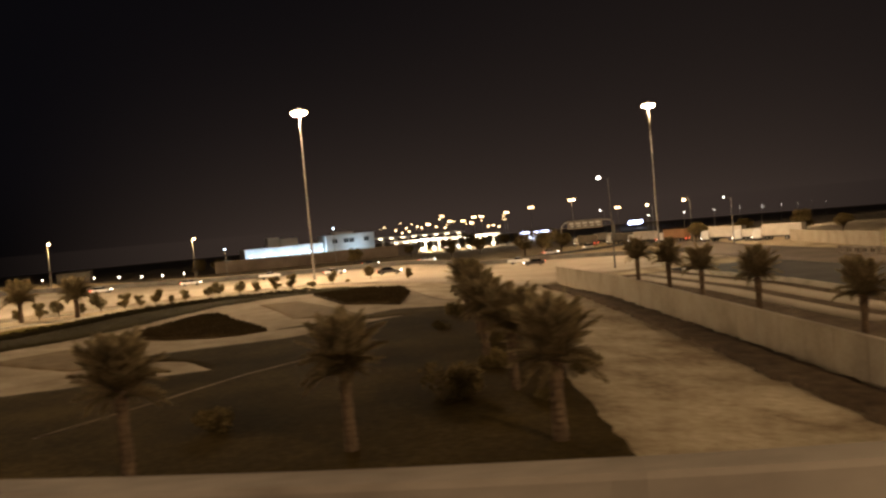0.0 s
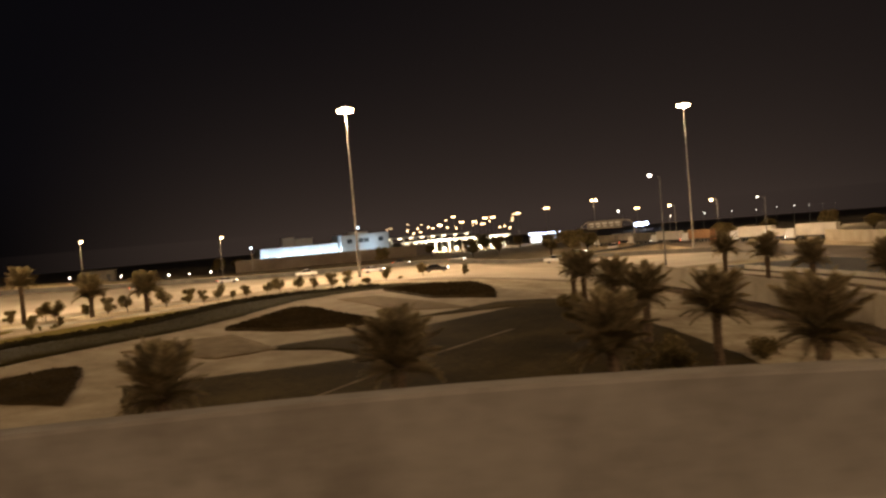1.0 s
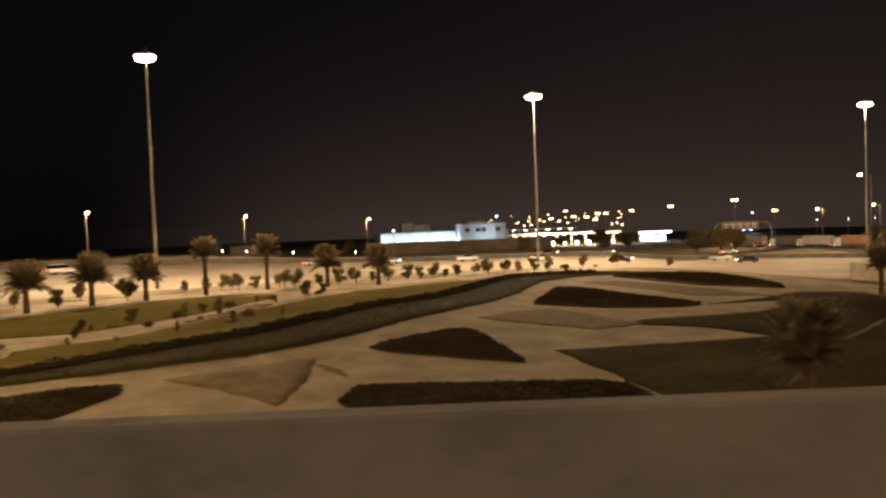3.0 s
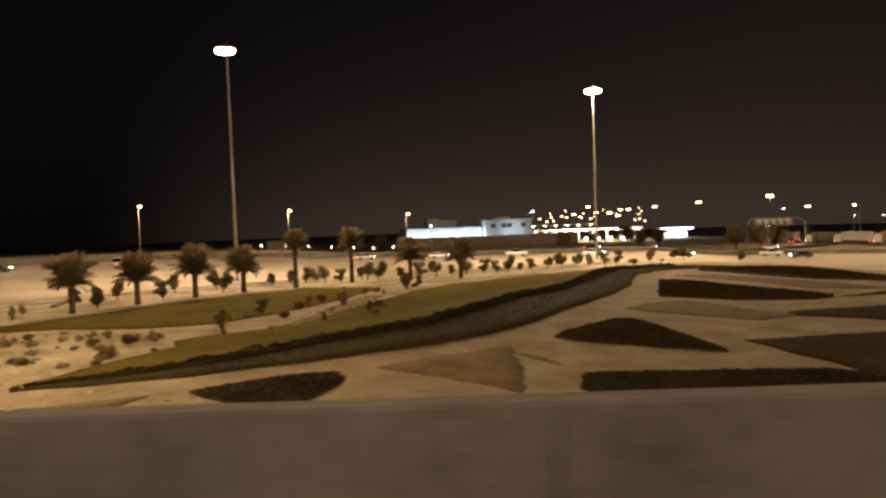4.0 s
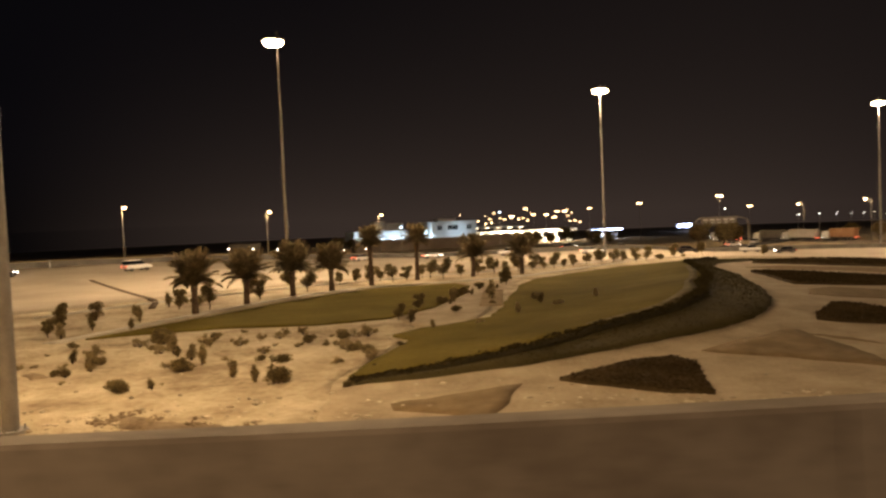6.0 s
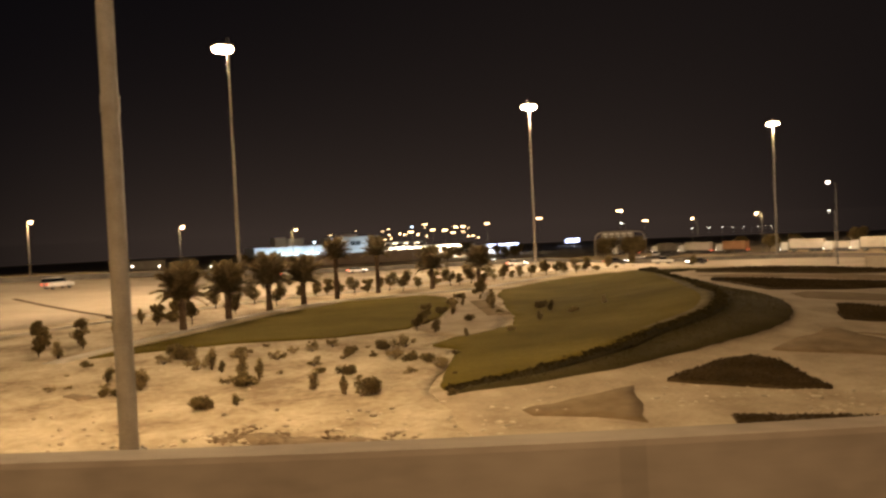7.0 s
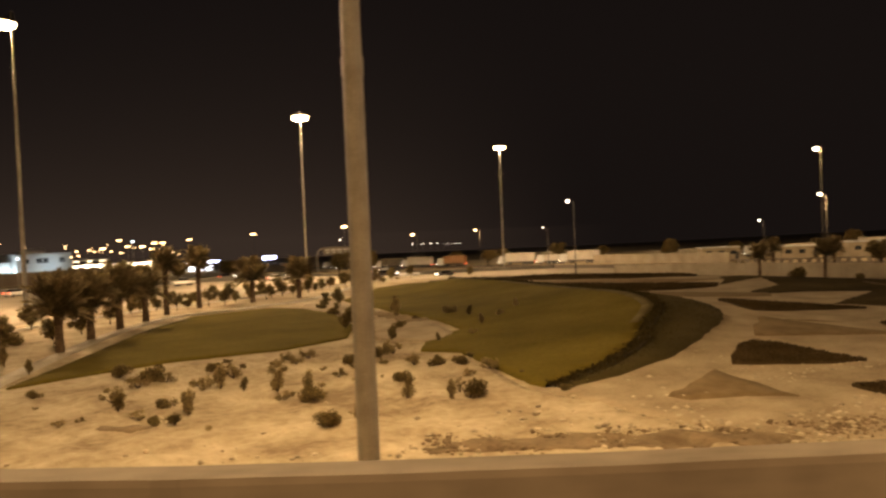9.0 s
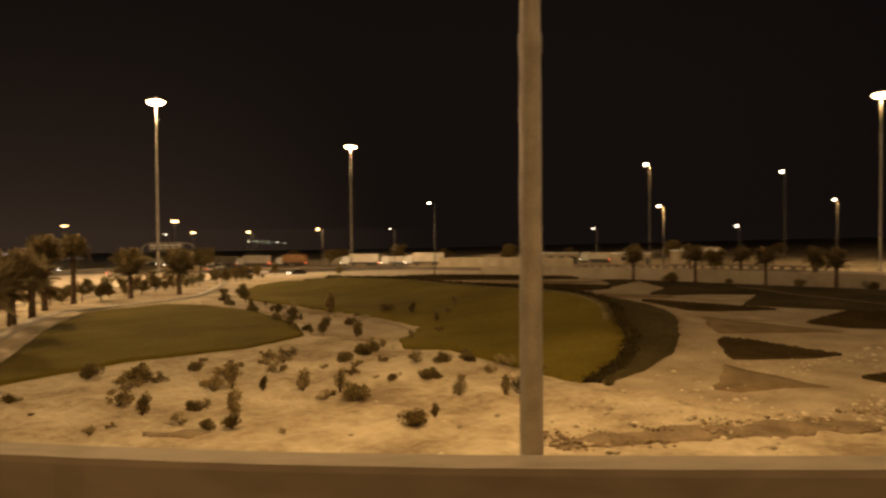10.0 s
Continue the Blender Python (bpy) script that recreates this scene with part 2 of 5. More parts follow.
def pipe(bm, pts, radii, n=8, mat=0):
    """A bent tube through points."""
    rings = []
    pts = [Vector(p) for p in pts]
    for i, p in enumerate(pts):
        d = (pts[min(i + 1, len(pts) - 1)] - pts[max(i - 1, 0)]).normalized()
        q = d.to_track_quat("Z", "Y")
        rings.append([bm.verts.new(p + q @ Vector((radii[i] * math.cos(2 * math.pi * k / n), radii[i] * math.sin(2 * math.pi * k / n), 0))) for k in range(n)])
    for a, b in zip(rings, rings[1:]):
        for k in range(n):
            bm.faces.new((a[k], a[(k + 1) % n], b[(k + 1) % n], b[k])).material_index = mat
    bm.faces.new(rings[0][::-1]).material_index = mat
    bm.faces.new(rings[-1]).material_index = mat


def curve_pts(pts, n=6, closed=False):
    """A smooth line through a few corners."""
    P = [Vector(p) for p in pts]
    out, m = [], len(P)
    for i in range(m if closed else m - 1):
        a, b, c, d = (P[(i + k) % m] if closed else P[min(max(i + k, 0), m - 1)] for k in (-1, 0, 1, 2))
        for k in range(n):
            t = k / n
            out.append(0.5 * (2 * b + (c - a) * t + (2 * a - 5 * b + 4 * c - d) * t * t + (3 * b - a - 3 * c + d) * t ** 3))
    if not closed:
        out.append(P[-1])
    return out


def rounded(pts, n=3):
    return [(p.x, p.y) for p in curve_pts([(x, y, 0) for x, y in pts], n, True)]


def wobble(outline, amp, step=1.2, seed=0):
    """Resample an outline and give it an uneven, grown edge."""
    out = []
    for (x0, y0), (x1, y1) in zip(outline, outline[1:] + outline[:1]):
        n = max(1, int(math.hypot(x1 - x0, y1 - y0) / step))
        for k in range(n):
            x, y = x0 + (x1 - x0) * k / n, y0 + (y1 - y0) * k / n
            v = noise.noise_vector(Vector((x * 0.9, y * 0.9, seed)))
            out.append((x + amp * v.x, y + amp * v.y))
    return out


def inside(poly, x, y):
    hit, j = False, len(poly) - 1
    for i in range(len(poly)):
        (xi, yi), (xj, yj) = poly[i], poly[j]
        if (yi > y) != (yj > y) and x < (xj - xi) * (y - yi) / (yj - yi) + xi:
            hit = not hit
        j = i
    return hit


def drape(name, outline, lift, mat, step=3.0, skirt=0.3, rough=0.0, bulge=None, rim_too=False):
    """A patch laid over the land, with a rim that goes into it."""
    bm = bmesh.new()
    vs = [bm.verts.new((x, y, 0)) for x, y in outline]
    f = bm.faces.new(vs)
    if f.normal.z < 0:
        f.normal_flip()
    bmesh.ops.triangulate(bm, faces=[f])
    for _ in range(7):
        long = [e for e in bm.edges if e.calc_length() > step]
        if not long:
            break
        bmesh.ops.subdivide_edges(bm, edges=long, cuts=1)
        bmesh.ops.triangulate(bm, faces=[q for q in bm.faces if len(q.verts) > 3])
    rim = [e for e in bm.edges if e.is_boundary]
    rimv = {v for e in rim for v in e.verts}
    ext = bmesh.ops.extrude_edge_only(bm, edges=rim)
    low = {g for g in ext["geom"] if isinstance(g, bmesh.types.BMVert)}
    for v in bm.verts:
        z = land(v.co.x, v.co.y)
        if v in low:
            v.co.z = z - skirt
        else:
            k = 0.0 if v in rimv and not rim_too else rough * noise.noise(Vector((v.co.x * 0.7, v.co.y * 0.7, 3.0)))
            v.co.z = z + lift + k + (bulge(v.co.x, v.co.y) if bulge else 0.0)
    me = mesh_of(name, bm, mat)
    me.polygons.foreach_set("use_smooth", [True] * len(me.polygons))
    return me


def ribbon(name, line, offsets, mat, closed_ends=True):
    """A profile [(sideways, up), ...] swept along a line of points (x, y, z)."""
    bm = bmesh.new()
    P = [Vector(p) for p in line]
    rings = []
    for i, p in enumerate(P):
        d = P[min(i + 1, len(P) - 1)] - P[max(i - 1, 0)]
        d.z = 0
        d.normalize()
        side = Vector((d.y, -d.x, 0))
        rings.append([bm.verts.new(p + side * s + Vector((0, 0, u))) for s, u in offsets])
    n = len(offsets)
    for a, b in zip(rings, rings[1:]):
        for k in range(n - 1):
            bm.faces.new((a[k], a[k + 1], b[k + 1], b[k]))
        if closed_ends:
            bm.faces.new((a[n - 1], a[0], b[0], b[n - 1]))
    if closed_ends:
        bm.faces.new(rings[0][::-1])
        bm.faces.new(rings[-1])
    return mesh_of(name, bm, mat)


def tufts(name, places, size, mat, rng, blades=3, upright=0.5):
    """Many small leaf clumps as one mesh; places: (x, y, z)."""
    V, F = [], []
    for x, y, z in places:
        for _ in range(blades):
            a = rng.uniform(0, 6.283)
            s = size * rng.uniform(0.6, 1.35)
            ux, uy = math.cos(a) * s, math.sin(a) * s
            lean = rng.uniform(-1, 1) * s * (1 - upright)
            h = s * rng.uniform(0.5, 1.0)
            ox, oy = rng.uniform(-s, s), rng.uniform(-s, s)
            k = len(V)
            V += [(x + ox - ux * 0.5, y + oy - uy * 0.5, z - 0.1 * s), (x + ox + ux * 0.5, y + oy + uy * 0.5, z - 0.1 * s),
                  (x + ox + ux * 0.35 - uy * lean / s, y + oy + uy * 0.35 + ux * lean / s, z + h * 0.8),
                  (x + ox - ux * 0.2 - uy * lean / s, y + oy - uy * 0.2 + ux * lean / s, z + h)]
            F.append((k, k + 1, k + 2, k + 3))
    return raw(name, V, F, mat)


def scatter(outline, per_m2, rng):
    xs, ys = [p[0] for p in outline], [p[1] for p in outline]
    x0, x1, y0, y1 = min(xs), max(xs), min(ys), max(ys)
    out = []
    for _ in range(int((x1 - x0) * (y1 - y0) * per_m2)):
        x, y = rng.uniform(x0, x1), rng.uniform(y0, y1)
        if inside(outline, x, y):
            out.append((x, y))
    return out


# ---------------------------------------------------------------- ground
def ground_sheet():
    def steps(a, fine0, fine1, b, fine, grow):
        out, x, s = [fine0], fine0, fine
        while x > a:
            s *= grow
            x -= s
            out.insert(0, x)
        x = fine0
        while x < fine1:
            x += fine
            out.append(x)
        s = fine
        while x < b:
            s *= grow
            x += s
            out.append(x)
        return out
    X, Y = steps(-3500, -130, 60, 3500, 2.0, 1.12), steps(-3000, -20, 170, 4000, 2.0, 1.12)
    V = []
    for y in Y:
        for x in X:
            near = smooth((260 - abs(y - 60)) / 80) * smooth((220 - abs(x + 30)) / 60)
            bump = 0.05 * noise.noise(Vector((x * 0.2, y * 0.2, 0.0))) - 0.05 if near else 0.0
            V.append((x, y, land(x, y) + bump * near))
    nx = len(X)
    F = [(j * nx + i, j * nx + i + 1, (j + 1) * nx + i + 1, (j + 1) * nx + i) for j in range(len(Y) - 1) for i in range(nx - 1)]
    thing("ground", "bare sandy desert ground around the planted roundabout garden", "ground", kind="structure", me=raw("ground", V, F, M_GROUND, True))


ground_sheet()


def haze_glow_ring():
    """A glowing ring, haze painted over the dark far plain; it ends at the horizon in the colour of the sky there."""
    m = bpy.data.materials.new("painted haze glow")
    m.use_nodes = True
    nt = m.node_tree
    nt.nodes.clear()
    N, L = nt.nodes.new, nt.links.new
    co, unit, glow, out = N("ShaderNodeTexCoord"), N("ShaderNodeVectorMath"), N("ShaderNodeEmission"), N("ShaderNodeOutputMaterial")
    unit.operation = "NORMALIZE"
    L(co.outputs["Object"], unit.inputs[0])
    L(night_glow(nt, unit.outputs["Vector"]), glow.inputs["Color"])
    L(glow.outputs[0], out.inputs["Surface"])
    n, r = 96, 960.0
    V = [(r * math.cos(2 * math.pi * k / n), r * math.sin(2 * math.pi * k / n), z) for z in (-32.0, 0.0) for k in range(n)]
    F = [(k, (k + 1) % n, n + (k + 1) % n, n + k) for k in range(n)]
    ob = thing("backdrop", "glowing ring painted as dim brown haze over the far desert plain", "backdrop", kind="structure", me=raw("backdrop", V, F, m, True))
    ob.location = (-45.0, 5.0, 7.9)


haze_glow_ring()


def setting(name, label, me, category):
    return thing(name, label, category, kind="structure", me=me)


# the broad pale highway beyond the garden
ROAD = [(-230, -20), (-150, 30), (-102, 72), (-80, 96), (-62, 112), (-42, 128), (-20, 139), (-6, 127), (4, 113), (17, 106), (24, 113), (32, 124),
        (58, 138), (62, 166), (40, 196), (0, 204), (-45, 208), (-82, 188), (-110, 160), (-160, 110), (-260, 30)]
setting("road", "wide dusty pale asphalt highway lit by mast lamps", drape("road", rounded(ROAD, 3), 0.07, M_ROAD, 5.0), "road")


def strip(name, line, width, lift, mat, label, category, step=4.0):
    """A flat band of even width along a line of (x, y)."""
    P = curve_pts([(x, y, 0) for x, y in line], 8)
    L, R = [], []
    for i, p in enumerate(P):
        d = (P[min(i + 1, len(P) - 1)] - P[max(i - 1, 0)]).normalized()
        s = Vector((d.y, -d.x, 0)) * width / 2
        L.append(((p - s).x, (p - s).y))
        R.append(((p + s).x, (p + s).y))
    return setting(name, label, drape(name, L + R[::-1], lift, mat, step), category)


# service strips behind the site wall, and the truck road further off
strip("verge", [(32.5, 116), (32.2, 90), (32.6, 60), (34, 12)], 18.6, 0.03, M_DIRT, "dark dug soil verge behind the site wall", "ground")
strip("service_road", [(33.0, 110), (33.1, 90), (33.2, 60), (34, 54)], 2.3, 0.07, M_ROAD, "narrow pale service lane behind the site wall", "road")
strip("service_road", [(37.0, 114), (37.3, 90), (37.4, 60), (38, 52)], 2.6, 0.07, M_ROAD, "second narrow pale lane behind the site wall", "road")
strip("asphalt_road", [(49.6, 122), (48.6, 90), (49.4, 60), (51, 10)], 16.6, 0.05, M_DARKROAD, "dark unlit asphalt lanes", "road")
strip("truck_road", [(150, 420), (100, 300), (79, 210), (70, 160), (66.5, 110), (68, 30), (75, -60)], 17.0, 0.08, M_DULLROAD, "dim brown lorry road in front of a long wall", "road", 8.0)
strip("side_road", [(-120, 262), (-60, 236), (-10, 226), (40, 236), (90, 300), (110, 420)], 9.0, 0.08, M_DARKROAD, "dim asphalt side road behind the highway", "road", 8.0)

# ---------------------------------------------------------------- elevated ramp that the camera rides on
EDGE = curve_pts([(60, 3.0, 6.85), (30, 3.0, 6.85), (12, 3.1, 6.84), (4, 3.35, 6.83), (0, 3.85, 6.83), (-4.5, 5.0, 6.83), (-9.5, 6.1, 6.83), (-16, 6.0, 6.80),
                  (-25, 5.65, 6.78), (-36, 5.3, 6.73), (-46, 5.2, 6.68), (-56, 5.55, 6.5), (-65, 6.75, 6.3), (-72, 8.5, 6.21), (-79, 11.15, 6.2), (-86, 15.9, 6.12),
                  (-91, 22.2, 5.89), (-95, 29.5, 5.74), (-101, 38, 5.56), (-109, 48, 5.35), (-119, 59, 5.2), (-142, 82, 4.8)], 8)


def ramp():
    deck = [p + Vector((0, 0, -1.02)) for p in EDGE]
    setting("ramp_road", "asphalt deck of the raised curved ramp", ribbon("ramp_road", deck, [(-0.15, 0.0), (-12.4, 0.05), (-12.4, -0.4), (-0.15, -0.4)], M_DARKROAD), "road")
    setting("embankment", "sandy embankment slope below the ramp parapet", ribbon("embankment", deck, [(0.1, -0.05), (0.9, -0.1), (9.8, -5.9), (10.6, -6.6), (-0.1, -6.6)], M_GROUND), "embankment")
    setting("embankment", "sandy embankment on the far side of the ramp", ribbon("embankment", deck, [(-12.3, -0.1), (-12.3, -6.8), (-22, -6.8)], M_GROUND), "embankment")
    par = thing("parapet", "long weathered concrete parapet with a pale flat coping along the ramp", "parapet", kind="structure")
    prof = [(-0.38, -1.05), (-0.32, -0.85), (-0.26, -0.03), (-0.24, 0.0), (-0.02, 0.0), (0.0, -0.03), (0.02, -1.3)]
    n = 5
    for i in range(0, len(EDGE) - 1, n):
        seg = EDGE[i:i + n + 1]
        if len(seg) < 2:
            continue
        d = (seg[-1] - seg[-2]).normalized() * 0.015
        seg = seg[:-1] + [seg[-1] - d]
        part("parapet_panel", ribbon("parapet_panel", seg, prof, M_CONC), par)
    far = thing("parapet", "concrete parapet on the far side of the ramp", "parapet", kind="structure")
    part("parapet_panel", ribbon("parapet_panel", EDGE, [(-12.0, -1.05), (-12.0, 0.0), (-12.35, 0.0), (-12.35, -1.05)], M_CONC), far)


ramp()

# ---------------------------------------------------------------- the garden
RNG = random.Random(7)
PATHS = [(-64, 24), (-63.5, 38), (-53.5, 39.7), (-47.6, 41.6), (-41.4, 44.9), (-37, 50), (-32, 60), (-28, 74), (-24.5, 92), (-18, 106), (-9, 119),
         (-2, 112), (1, 100), (3, 84), (5, 76), (0, 60), (-4, 24), (-30, 20)]
setting("gravel_walk", "pale compacted gravel between the garden beds", drape("gravel_walk", wobble(PATHS, 0.25, 1.5), 0.04, M_PATH, 1.6, 0.4), "path")


def blob(cx, cy, rx, ry, turn, seed, n=46):
    """An uneven rounded outline, like a spill."""
    out, c, d = [], math.cos(math.radians(turn)), math.sin(math.radians(turn))
    for k in range(n):
        a = 2 * math.pi * k / n
        r = 1 + 0.55 * noise.noise(Vector((1.6 * math.cos(a), 1.6 * math.sin(a), seed))) + 0.3 * noise.noise(Vector((5 * math.cos(a), 5 * math.sin(a), seed)))
        x, y = rx * r * math.cos(a), ry * r * math.sin(a)
        out.append((cx + x * c - y * d, cy + x * d + y * c))
    return out


def bed(name, label, outline, mat_top, height, leaf=None, density=0.0, size=0.25, amp=0.18, seed=1, category="flower bed", tuft_label="", bulge=None):
    """A planted or gravelled bed; the leaf layer is one mass."""
    line = wobble(outline, amp, 0.8, seed)
    ob = thing(name, label, category, kind="structure", me=drape(name, line, height, mat_top, 1.2, 0.35, 0.012 if density else 0.02, bulge))
    if leaf:
        rng = random.Random(seed)
        pts = [(x, y, land(x, y) + height + rng.uniform(-0.04, 0.05)) for x, y in scatter(line, density, rng)]
        p = part("groundcover", tufts("groundcover", pts, size, leaf, rng), ob, None, tuft_label or "low dark leafy groundcover")
        tagged(p, kind="stuff")
    return ob


bed("planting_bed", "dark kite-shaped bed of low groundcover plants", [(-53.5, 35.3), (-52.2, 36.4), (-51.0, 36.9), (-49.0, 38.1), (-47.2, 38.3), (-46.7, 37.0), (-47.5, 34.4), (-48.1, 31.6), (-49.8, 32.3), (-51.7, 33.8)], M_COVER, 0.16, M_COVER, 110, 0.06, seed=2)
bed("planting_bed", "dark triangular bed of low groundcover plants", [(-36.1, 45.6), (-34.9, 47.6), (-33.3, 49.5), (-31.8, 51.6), (-30.4, 52.1), (-29.4, 50.0), (-28.3, 46.3), (-27.3, 42.0), (-29.3, 42.6), (-32.2, 43.8), (-34.9, 44.7)], M_COVER, 0.16, M_COVER, 80, 0.07, seed=3)
bed("planting_bed", "dark triangular bed of groundcover beside the curved walk", [(-24.8, 69.4), (-23.2, 76), (-21.0, 85.4), (-19.4, 85.0), (-16.4, 77.0), (-11.4, 66.2), (-13.4, 64.9), (-19.2, 65.8)], M_COVER, 0.27, M_COVER, 30, 0.12, seed=4)
bed("planting_bed", "far dark wedge of groundcover near the highway", [(-11.6, 105.0), (-4.2, 107.2), (0.2, 103.5), (0.8, 90), (-0.2, 77.2), (-6.2, 83.4)], M_COVER, 0.3, M_COVER, 18, 0.14, seed=5)
bed("gravel_bed", "triangle of brown gravel set in the pale walk", [(-45.6, 39.3), (-41.8, 41.8), (-38.8, 43.3), (-38.2, 38.6), (-38.5, 34.0), (-42.0, 37.2)], M_BARK, 0.085, amp=0.25, seed=6)
bed("gravel_bed", "triangle of brown gravel beside the kite-shaped bed", [(-61.0, 33.4), (-58.6, 34.0), (-55.4, 35.1), (-56.0, 33.2), (-57.4, 29.6), (-58.9, 31.2), (-60.8, 32.2)], M_BARK, 0.085, amp=0.3, seed=7)
bed("gravel_bed", "faded brown gravel wedge between two dark beds", [(-29.7, 58.0), (-26.6, 63.8), (-23.4, 65.8), (-18.2, 55.8), (-21.8, 53.0)], M_BARK, 0.085, amp=0.25, seed=8)
bed("gravel_bed", "faded brown gravel wedge near the far beds", [(-17, 95.6), (-12.4, 96), (-3.4, 70.9), (-10.2, 73.6)], M_BARK, 0.085, amp=0.1, seed=9)
bed("planting_bed", "narrow dark tongue of groundcover near the ramp", [(-36.0, 34.4), (-35.7, 36.7), (-35.0, 37.3), (-24.6, 37.4), (-23.0, 36.6), (-21, 28), (-30, 24)], M_COVER, 0.13, M_COVER, 70, 0.07, seed=10)
bed("planting_bed", "dark bed of low groundcover close below the ramp", [(-54.4, 29.2), (-51.4, 28.0), (-48.6, 26.2), (-52.6, 23.4), (-55.6, 25.6)], M_COVER, 0.15, M_COVER, 90, 0.06, seed=16)
bed("dark_lawn", "large dark lawn with palms, pointed towards the walk", [(-25.4, 45.4), (-19.2, 47.2), (-11.8, 49.0), (-14.8, 53.6), (-20.0, 56.0), (-17.0, 58.4), (-9.0, 60.4), (-5.2, 63.6), (0.6, 68.6), (-5.6, 67.4), (-10.6, 66.4), (-5.0, 69.8), (-0.9, 73.4), (4.6, 73.2), (6.4, 64), (8.0, 52), (8.0, 42), (7.2, 26), (6.6, 18), (-18, 20), (-22.6, 36.5)],
    M_DARKLAWN, 0.08, amp=0.25, seed=11, category="lawn")
LONGBED = [(-62.6, 37.4), (-58.6, 37.4), (-54.2, 38.2), (-50.1, 39.9), (-44.9, 42.3), (-41.2, 44.5), (-38.5, 47.1), (-36.3, 50.5), (-32.4, 59.6), (-28.2, 70.8), (-25.2, 79.5), (-23.4, 87.5), (-21.6, 94.5), (-17.6, 102.0), (-13.4, 107.4), (-9.0, 110.6), (-3.4, 110.2),
           (-3.6, 112.4), (-9.2, 118.4), (-14.6, 118.2), (-15.8, 110.6), (-18.7, 105.2), (-22.3, 100.0), (-24.7, 95.0), (-26.3, 90.0), (-27.8, 85.0), (-29.3, 80.0), (-30.8, 75.0), (-32.5, 70.0), (-34.6, 65.0), (-37.1, 60.0), (-39.5, 53.7), (-41.8, 50.0), (-43.9, 47.5), (-46.5, 45.7), (-49.5, 43.8), (-52.9, 41.3), (-57.1, 39.4), (-61.1, 38.5)]
bed("planting_bed", "long curved bed of dark groundcover sweeping round the lawn", LONGBED, M_COVER2, 0.16, M_COVER2, 30, 0.05, seed=12)
LAWN_MAIN = [(-63.0, 38.6), (-61.1, 38.9), (-57.3, 39.8), (-53.1, 41.8), (-49.8, 44.2), (-46.8, 46.1), (-44.2, 48.0), (-42.2, 50.4), (-40.0, 54.0), (-37.7, 60.0), (-35.2, 65), (-33.1, 70), (-31.4, 75), (-29.9, 80), (-28.4, 85), (-26.9, 90), (-25.3, 95), (-22.9, 100), (-19.3, 105), (-16.6, 110.4), (-16, 117.5),
             (-18, 119), (-27, 113), (-36, 103), (-43.4, 93.4), (-46.6, 85), (-48.4, 77), (-50.4, 70), (-51.8, 63), (-53.6, 57.2), (-55.6, 55.6), (-58.6, 54.2), (-60.6, 52.0), (-59.6, 49.4), (-61.0, 45.0), (-62.5, 41.0)]
bed("lawn", "raised mown olive-green lawn inside the curved bed", LAWN_MAIN, M_LAWN, 0.08, amp=0.25, seed=13, category="lawn", bulge=brim)
LAWN_SIDE = [(-82.0, 58.4), (-77.0, 66.4), (-70.2, 78), (-62, 89.8), (-53, 92.4), (-51.8, 87), (-53.6, 76), (-57.2, 66.2), (-60.6, 61.2), (-66, 59.6), (-73, 60.6)]
bed("lawn", "mown olive-green lawn edged by date palms", LAWN_SIDE, M_LAWN, 0.06, amp=0.12, seed=14, category="lawn")


def hedge(line, width, height, label, seed):
    """A low hedge that thins out towards the lawn's near tip."""
    P = curve_pts([(x, y, 0) for x, y in line], 10)
    rng = random.Random(seed)
    w = width / 2

    def tall(p):
        return height * (smooth(0.4 + 1.1 * crest(p.x, p.y)[1]) if p.y < 62 else 1.0)
    bm = bmesh.new()
    rings = []
    for i, p in enumerate(P):
        d = (P[min(i + 1, len(P) - 1)] - P[max(i - 1, 0)]).normalized()
        s, z, h = Vector((d.y, -d.x, 0)), land(p.x, p.y), tall(p) * 0.85 * (1 + 0.25 * noise.noise(Vector((p.x, p.y, 2.0))))
        rings.append([bm.verts.new(p + s * a + Vector((0, 0, z + b))) for a, b in ((-w, -0.1), (-w * 0.8, h * 0.7), (-w * 0.3, h), (w * 0.3, h), (w * 0.8, h * 0.65), (w, -0.1))])
    for a, b in zip(rings, rings[1:]):
        for k in range(5):
            bm.faces.new((a[k], a[k + 1], b[k + 1], b[k]))
    ob = thing("hedge", label, "hedge", me=mesh_of("hedge", bm, M_SOIL))
    pts = []
    for a, b in zip(P, P[1:]):
        d = (b - a)
        s = Vector((d.y, -d.x, 0)).normalized()
        for _ in range(int(d.length * 170)):
            q = a + d * rng.random() + s * rng.gauss(0, 0.45) * w
            thick = 1 + 0.5 * noise.noise(Vector((q.x * 1.3, q.y * 1.3, 6.0)))
            pts.append((q.x, q.y, land(q.x, q.y) + tall(q) * thick * rng.uniform(0.1, 1.1)))
    tagged(part("foliage", tufts("foliage", pts, 0.075, M_HEDGE, rng), ob, None, "small dark hedge leaves"), kind="stuff")


hedge([(-62.8, 38.2), (-59.9, 38.6), (-57.1, 39.4), (-52.9, 41.4), (-49.5, 43.9), (-46.5, 45.8), (-43.9, 47.6), (-41.8, 50.1), (-39.5, 53.8), (-37.1, 60.0), (-34.6, 65.0), (-32.5, 70.0), (-29.3, 80.0), (-26.3, 90.0), (-22.3, 100.0), (-18.7, 105.2), (-15.7, 110.4), (-12.4, 115.0)],
      0.8, 0.5, "low clipped dark hedge along the edge of the lawn", 21)

